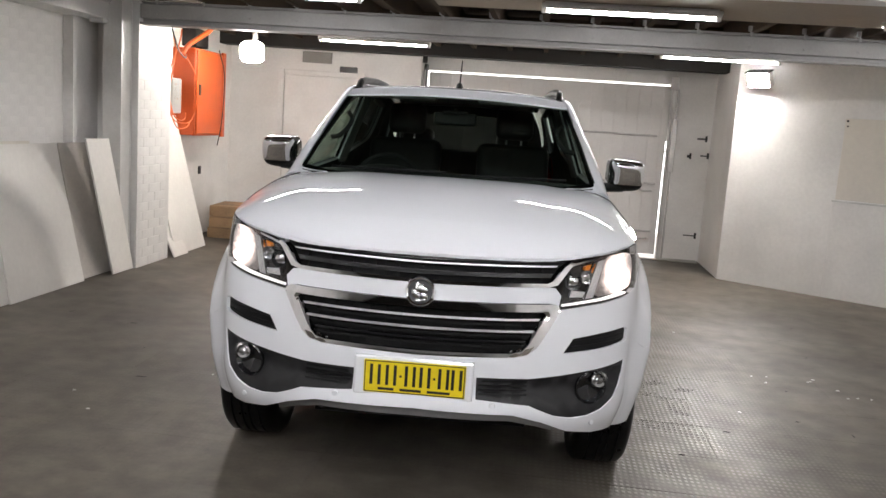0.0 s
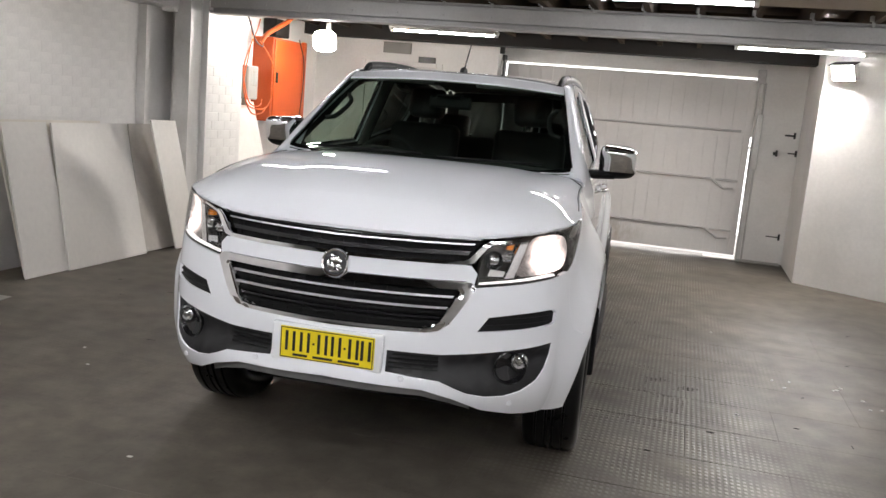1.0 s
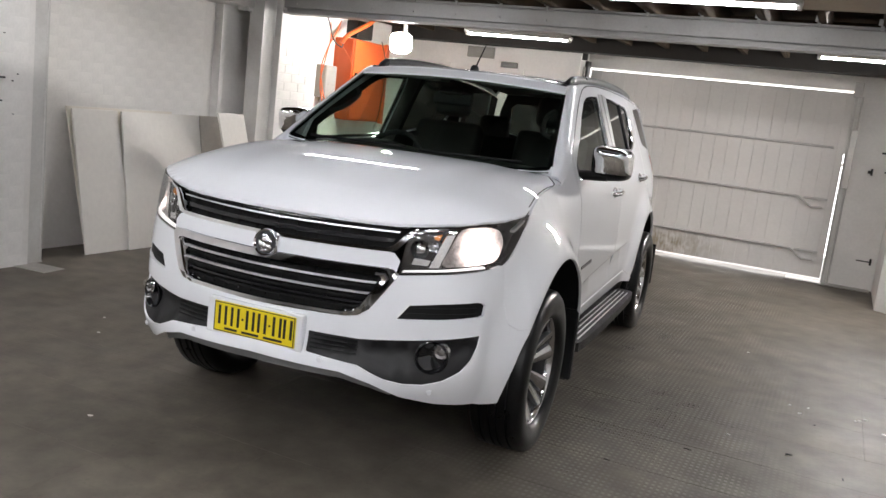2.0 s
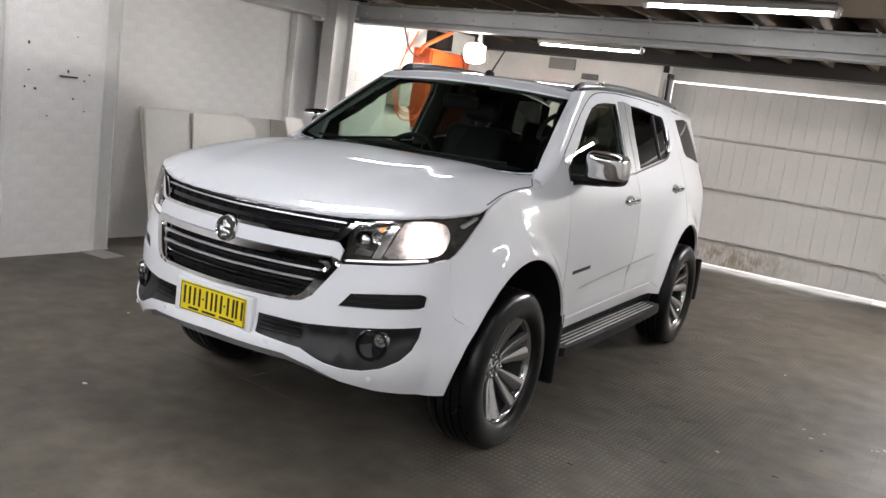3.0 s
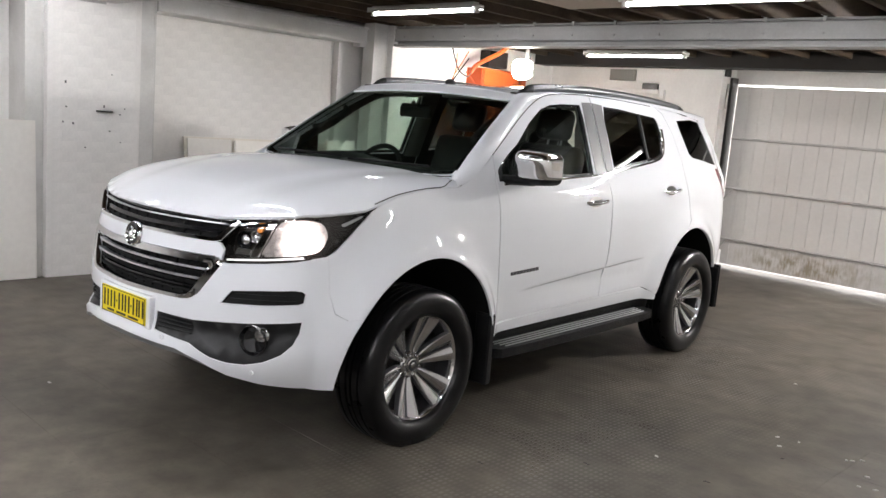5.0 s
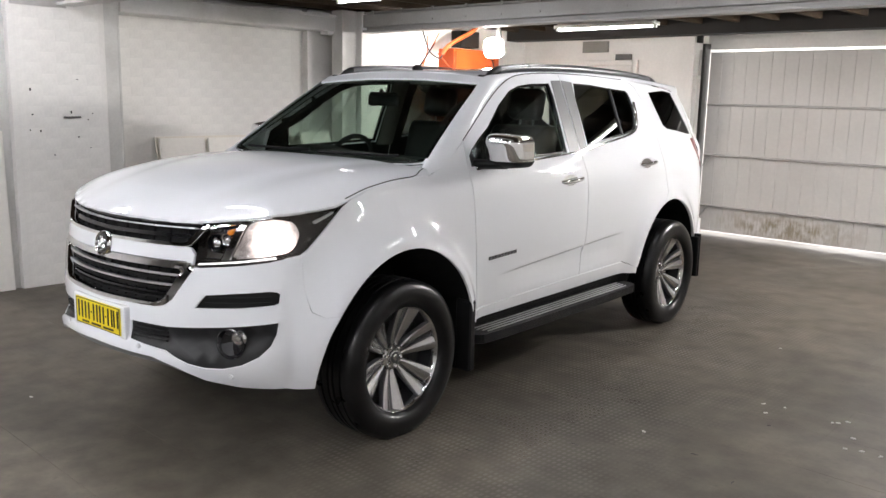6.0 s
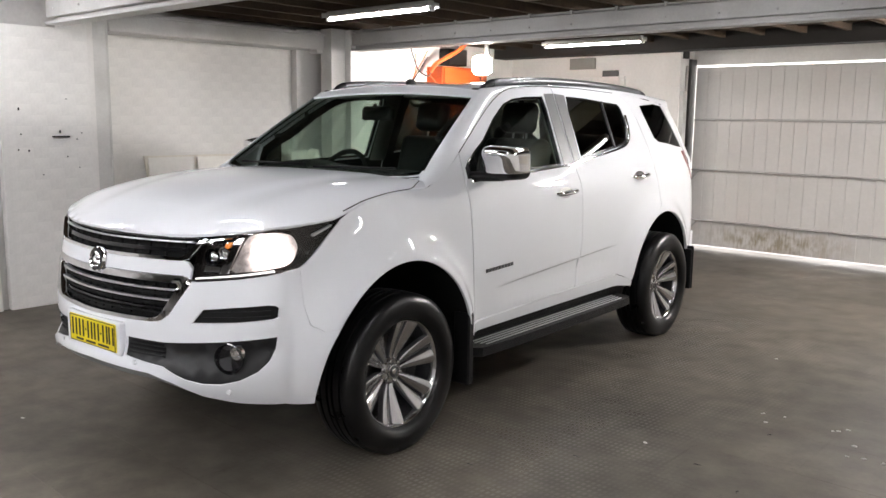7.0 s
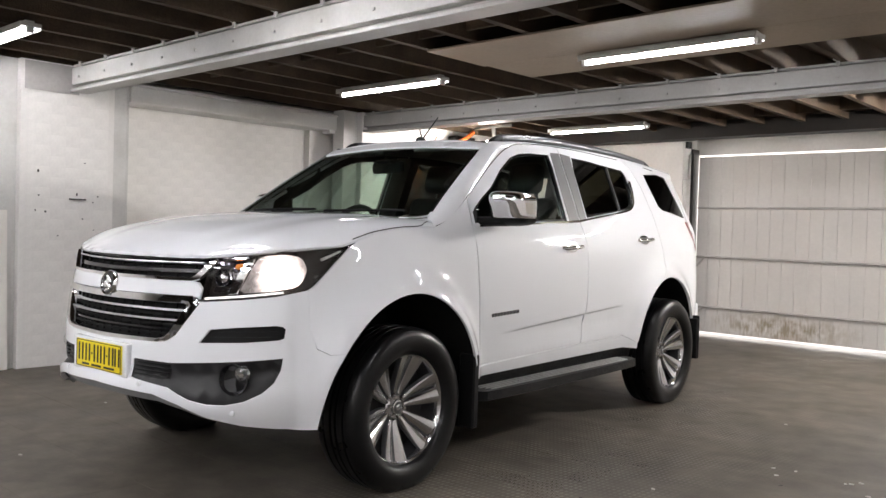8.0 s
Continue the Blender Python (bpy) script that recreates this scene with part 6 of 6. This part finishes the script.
# ---- wheels ----
def wheel_master():
    w = part("wheel", bmesh.new(), ALLOY, car)
    R = 0.380
    bm = bmesh.new()
    prof = [(0.085, 0.253), (0.104, 0.258), (0.118, 0.272), (0.127, 0.300), (0.125, 0.335), (0.116, 0.360), (0.098, 0.3765), (0.066, R), (0.064, R - 0.009), (0.056, R - 0.009), (0.054, R + 0.0005), (0.022, R + 0.001), (0.020, R - 0.009), (0.011, R - 0.009), (0.009, R + 0.001)]
    prof = prof + [(-a, r) for a, r in reversed(prof)]
    lathe(bm, prof, 72, "x")
    for v in bm.verts:
        if v.co.z < -HUB + 0.03:
            v.co.x *= 1.0 + 0.8 * max(0.0, -v.co.z - HUB + 0.03)
        v.co.z = max(v.co.z, -HUB + 0.001)
    tyre = part("tyre", bm, RUBBER, w, "black road tyre", None, True)
    bm = bmesh.new()
    lathe(bm, [(0.060, 0.239), (0.070, 0.240), (0.086, 0.245), (0.092, 0.252), (0.086, 0.258), (0.075, 0.257)], 72, "x")
    part("rim", bm, ALLOY, w, "bright alloy rim", None, True)
    bm = bmesh.new()
    lathe(bm, [(-0.10, 0.245), (0.02, 0.236), (0.060, 0.2388)], 72, "x")
    part("barrel", bm, ALLOYDARK, w, "dark inner barrel of the rim", None, True)
    # six pairs of tapering spokes
    for k in range(6):
        for side in (-1, 1):
            rows = []
            for f in np.linspace(0, 1, 9):
                r = 0.052 + 0.193 * f
                ang_c = radians(60 * k + 18 + side * (12.5 - 2.6 * f))
                half_w = 0.009 + 0.029 * f**0.8
                x = 0.020 + 0.060 * f**1.3
                c, s = math.cos(ang_c), math.sin(ang_c)
                row = []
                for u, dx in ((-1.0, -0.020), (-0.9, -0.003), (-0.55, 0.003), (0.55, 0.003), (0.9, -0.003), (1.0, -0.020), (0.8, -0.034), (-0.8, -0.034)):
                    row.append(Vector((x + dx + side * u * (0.001 + 0.006 * f), c * r - s * u * half_w, s * r + c * u * half_w)))
                rows.append(row)
            loft("spoke", rows, SPOKE, w, "grey painted flank of a spoke", 0, True)
            loft("spoke_face", [[row[q] + Vector((0.0006, 0, 0)) for q in (1, 2, 3, 4)] for row in rows], ALLOY, w, "bright machined spoke face")
    bm = bmesh.new()
    lathe(bm, [(-0.03, 0.0), (-0.03, 0.215), (-0.02, 0.228), (-0.02, 0.234)], 48, "x")
    part("dish", bm, ALLOYDARK, w, "dark inner dish of the wheel", None, True)
    bm = bmesh.new()
    lathe(bm, [(-0.028, 0.06), (-0.020, 0.15), (-0.022, 0.162), (-0.03, 0.162)], 48, "x")
    part("brake_disc", bm, DISCIRON, w, "", None, True)
    bm = bmesh.new()
    lathe(bm, [(-0.02, 0.072), (0.020, 0.066), (0.030, 0.054), (0.030, 0.036), (0.038, 0.033), (0.040, 0.028)], 36, "x")
    part("hub", bm, ALLOY, w, "", None, True)
    bm = bmesh.new()
    lathe(bm, [(0.0405, 0.0), (0.0405, 0.024), (0.038, 0.029), (0.032, 0.029)], 30, "x")
    cap = part("centre_cap", bm, ALLOYDARK, w, "round centre cap", None, True)
    bm = bmesh.new()
    bmesh.ops.create_uvsphere(bm, u_segments=12, v_segments=6, radius=1.0, matrix=Matrix.Translation((0.0415, 0.001, 0.002)) @ Matrix.Diagonal((0.003, 0.014, 0.016, 1)))
    part("relief", bm, CHROME, cap, "", None, True)
    for k in range(6):
        a = radians(60 * k + 48)
        m = pose(0, 0.051 * math.cos(a), 0.051 * math.sin(a))
        bm = bmesh.new()
        lathe(bm, [(0.002, 0.011), (0.038, 0.0105), (0.041, 0.007), (0.041, 0.0)], 6, "x", m)
        part("wheel_nut", bm, CHROME, w)
    return w


w0 = wheel_master()
w0.matrix_basis = pose(0.808, WHEELS[0], HUB)
for x, y, rz in ((-0.808, WHEELS[0], 180), (0.815, WHEELS[1], 0), (-0.815, WHEELS[1], 180)):
    copy_thing(w0, pose(x, y, HUB, 0, 0, rz))

# liners, flaps, underbody
for wy in ARCHES:
    for sgn in (1, -1):
        bm = bmesh.new()
        g = 0.012
        rows = []
        for a in np.linspace(-6, 181, 30):
            c, s = math.cos(radians(a)), math.sin(radians(a))
            ys, zs = wy + (ARCH_A + g) * c, HUB + (ARCH_B + g) * s
            xo = abs(body(fy(ys), max(zs, 0.30)).x) - 0.014
            rows.append([Vector((sgn * x, ys, zs)) for x in (0.45, 0.65, xo)])
        loft("arch_liner", rows, LINER, car)
        part("inner_guard", box(min(sgn * 0.44, sgn * 0.45), max(sgn * 0.44, sgn * 0.45), wy - 0.51, wy + 0.51, 0.30, 0.90), LINER, car)
    fy0 = wy + 0.487
    for sgn in (1, -1):
        x0, x1 = sorted((sgn * 0.63, sgn * 0.935))
        part("mud_flap", box(x0, x1, fy0 - 0.008, fy0 + 0.012, 0.20 if wy < 2 else 0.27, 0.60, 0.006), TRIM, car)
        part("mud_flap", box(*sorted((sgn * 0.86, sgn * (0.958 if wy < 2 else 0.930))), fy0 - 0.030, fy0 + 0.016, 0.21 if wy < 2 else 0.27, 0.58, 0.008), TRIM, car)
part("underbody", box(-0.44, 0.44, 0.32, 4.55, 0.31, 0.42), LINER, car, "dark underbody")
part("chassis_pan", box(-0.80, 0.80, 1.45, 3.25, 0.36, 0.50), LINER, car)
part("fuel_tank", box(-0.40, 0.40, 2.6, 4.4, 0.26, 0.31), LINER, car)
part("axle", tube([(-0.7, WHEELS[1], HUB - 0.02), (0.7, WHEELS[1], HUB - 0.02)], 0.05, 12), LINER, car)
part("axle", tube([(-0.7, WHEELS[0], HUB - 0.02), (0.7, WHEELS[0], HUB - 0.02)], 0.04, 12), LINER, car)
for x in (-0.40, 0.42):
    part("tow_hook", tube(curve_points([(x, 0.22, 0.44), (x, 0.15, 0.41), (x + 0.02, 0.14, 0.395), (x + 0.02, 0.20, 0.385)], 14), 0.010, 8), TRIMGREY, car, "", None, True)
part("engine_bay", box(-0.44, 0.44, 0.22, 1.30, 0.42, 0.98), LINER, car)

# cabin
part("cabin_floor", box(-0.74, 0.74, 1.35, 4.4, 0.50, 0.56), CABIN, car)
rows = []
for x in np.linspace(-0.70, 0.70, 15):
    hump = 0.035 * math.exp(-(((x + 0.36) / 0.17) ** 2))
    rows.append([Vector((x, y, z + (hump if 1.3 < y < 1.62 else 0) - 0.03 * abs(x) ** 2)) for y, z in ((1.17 + 0.1 * x * x, 1.205), (1.30, 1.245), (1.45, 1.262), (1.58, 1.262), (1.66, 1.225), (1.68, 1.10), (1.62, 0.90), (1.55, 0.62))])
dash = loft("dashboard", rows, CABIN, car)
part("centre_screen", box(-0.12, 0.12, 1.655, 1.685, 1.03, 1.17, 0.006), GLOSSBLACK, dash)
part("console", box(-0.13, 0.13, 1.55, 2.6, 0.56, 0.86, 0.03, None, 2), CABIN, car)
sw = part("steering_wheel", bmesh.new(), CABIN, car)
sm = Matrix.Translation((-0.37, 1.78, 1.165)) @ pose(0, 0, 0, 62)
part("wheel_rim", tube([sm @ Vector((0.188 * math.cos(a), 0.188 * math.sin(a), 0)) for a in np.linspace(0, 2 * math.pi, 41)], 0.016, 8, False), CABIN, sw, "", None, True)
bm = box(-0.07, 0.07, -0.06, 0.05, -0.02, 0.02, 0.015, sm, 2)
for a in (0, 180, 270):
    add_box(bm, 0.05, 0.185, -0.018, 0.018, -0.008, 0.008, 0.004, sm @ pose(0, 0, 0, 0, 0, a))
part("wheel_hub", bm, CABIN, sw)
part("steering_column", tube([sm @ Vector((0, 0, 0)), sm @ Vector((0, 0, -0.25))], 0.04, 10), CABIN, sw)


def car_seat(x, y, width, rear=False):
    low = 0.09 if rear else 0.0
    st = part("rear_seat" if rear else "front_seat", bmesh.new(), SEAT, car, "black leather seat")
    part("cushion", box(x - width / 2, x + width / 2, y, y + 0.52, 0.72 - low, 0.90 - low, 0.05, None, 3), SEAT, st, "", None, True)
    part("backrest", box(-width / 2 + 0.01, width / 2 - 0.01, -0.07, 0.07, 0, 0.60, 0.055, Matrix.Translation((x, y + 0.52, 0.84 - low)) @ pose(0, 0, 0, -16), 3), SEAT, st, "", None, True)
    for hx in ([x] if not rear else [x - width * 0.30, x + width * 0.30]):
        part("headrest", box(-0.125, 0.125, -0.05, 0.055, 0.63, 0.83, 0.045, Matrix.Translation((hx, y + 0.52, 0.84 - low * 1.8)) @ pose(0, 0, 0, -13), 3), SEAT, st, "", None, True)
        for px in (-0.05, 0.05):
            part("headrest_post", tube([Vector((hx + px, y + 0.68, 1.38 - low)), Vector((hx + px, y + 0.705, 1.48 - low * 1.5))], 0.007, 6), SILVER, st)


car_seat(-0.36, 1.98, 0.50)
car_seat(0.36, 1.98, 0.50)
car_seat(0.0, 2.92, 1.22, True)
rm = part("rear_view_mirror", box(-0.12, 0.12, 1.70, 1.735, 1.525, 1.595, 0.014, None, 2), TRIM, car)
part("mirror_stem", tube([(0, 1.715, 1.59), (0, 1.69, 1.615)], 0.012, 8), TRIM, rm)
part("sensor_pod", box(-0.07, 0.07, 1.66, 1.76, 1.585, 1.605, 0.008), TRIM, rm)
for sgn in (1, -1):
    for pts in ([(0.655, 1.50, 1.42), (0.600, 1.53, 1.440), (0.570, 1.66, 1.515), (0.600, 1.71, 1.560)], [(0.60, 2.7, 1.66), (0.565, 2.72, 1.63), (0.565, 2.9, 1.63), (0.60, 2.92, 1.66)]):
        part("grab_handle", tube(curve_points([(sgn * x, y, z) for x, y, z in pts], 20), 0.013, 8), PILLAR if pts[0][1] > 2 else CABIN, car, "", None, True)
    # inner posts and headliner edge
    rows = []
    for f in np.linspace(0, 1, 8):
        p = body(fy(2.545), 1.24 + 0.46 * f, -0.05)
        rows.append([Vector((sgn * (p.x + dx), p.y + dy, p.z)) for dx, dy in ((0.012, -0.075), (-0.012, -0.06), (-0.02, 0.0), (-0.012, 0.06), (0.012, 0.075))])
    loft("post_lining", rows, PILLAR, car, "grey lining of the door post")
    part("sun_visor", box(min(sgn * 0.12, sgn * 0.52), max(sgn * 0.12, sgn * 0.52), 1.80, 1.95, 1.655, 1.675, 0.006), PILLAR, car)

# ---- painted bricks, last ----
bricks(pier_1, 0.755, 2.42, -3.372, 0.847, 0.0, 0.0002, gap=0.0008, worn=0.0005)
bricks(pier_2, 0.67, 2.42, -3.302, 4.36, 0.0, 0.0018, gap=0.0028, worn=0.0022)
bricks(wall_west, 2.1, 1.06, -3.78, 1.79, 1.19, 0.0002, gap=0.0008, worn=0.0005)

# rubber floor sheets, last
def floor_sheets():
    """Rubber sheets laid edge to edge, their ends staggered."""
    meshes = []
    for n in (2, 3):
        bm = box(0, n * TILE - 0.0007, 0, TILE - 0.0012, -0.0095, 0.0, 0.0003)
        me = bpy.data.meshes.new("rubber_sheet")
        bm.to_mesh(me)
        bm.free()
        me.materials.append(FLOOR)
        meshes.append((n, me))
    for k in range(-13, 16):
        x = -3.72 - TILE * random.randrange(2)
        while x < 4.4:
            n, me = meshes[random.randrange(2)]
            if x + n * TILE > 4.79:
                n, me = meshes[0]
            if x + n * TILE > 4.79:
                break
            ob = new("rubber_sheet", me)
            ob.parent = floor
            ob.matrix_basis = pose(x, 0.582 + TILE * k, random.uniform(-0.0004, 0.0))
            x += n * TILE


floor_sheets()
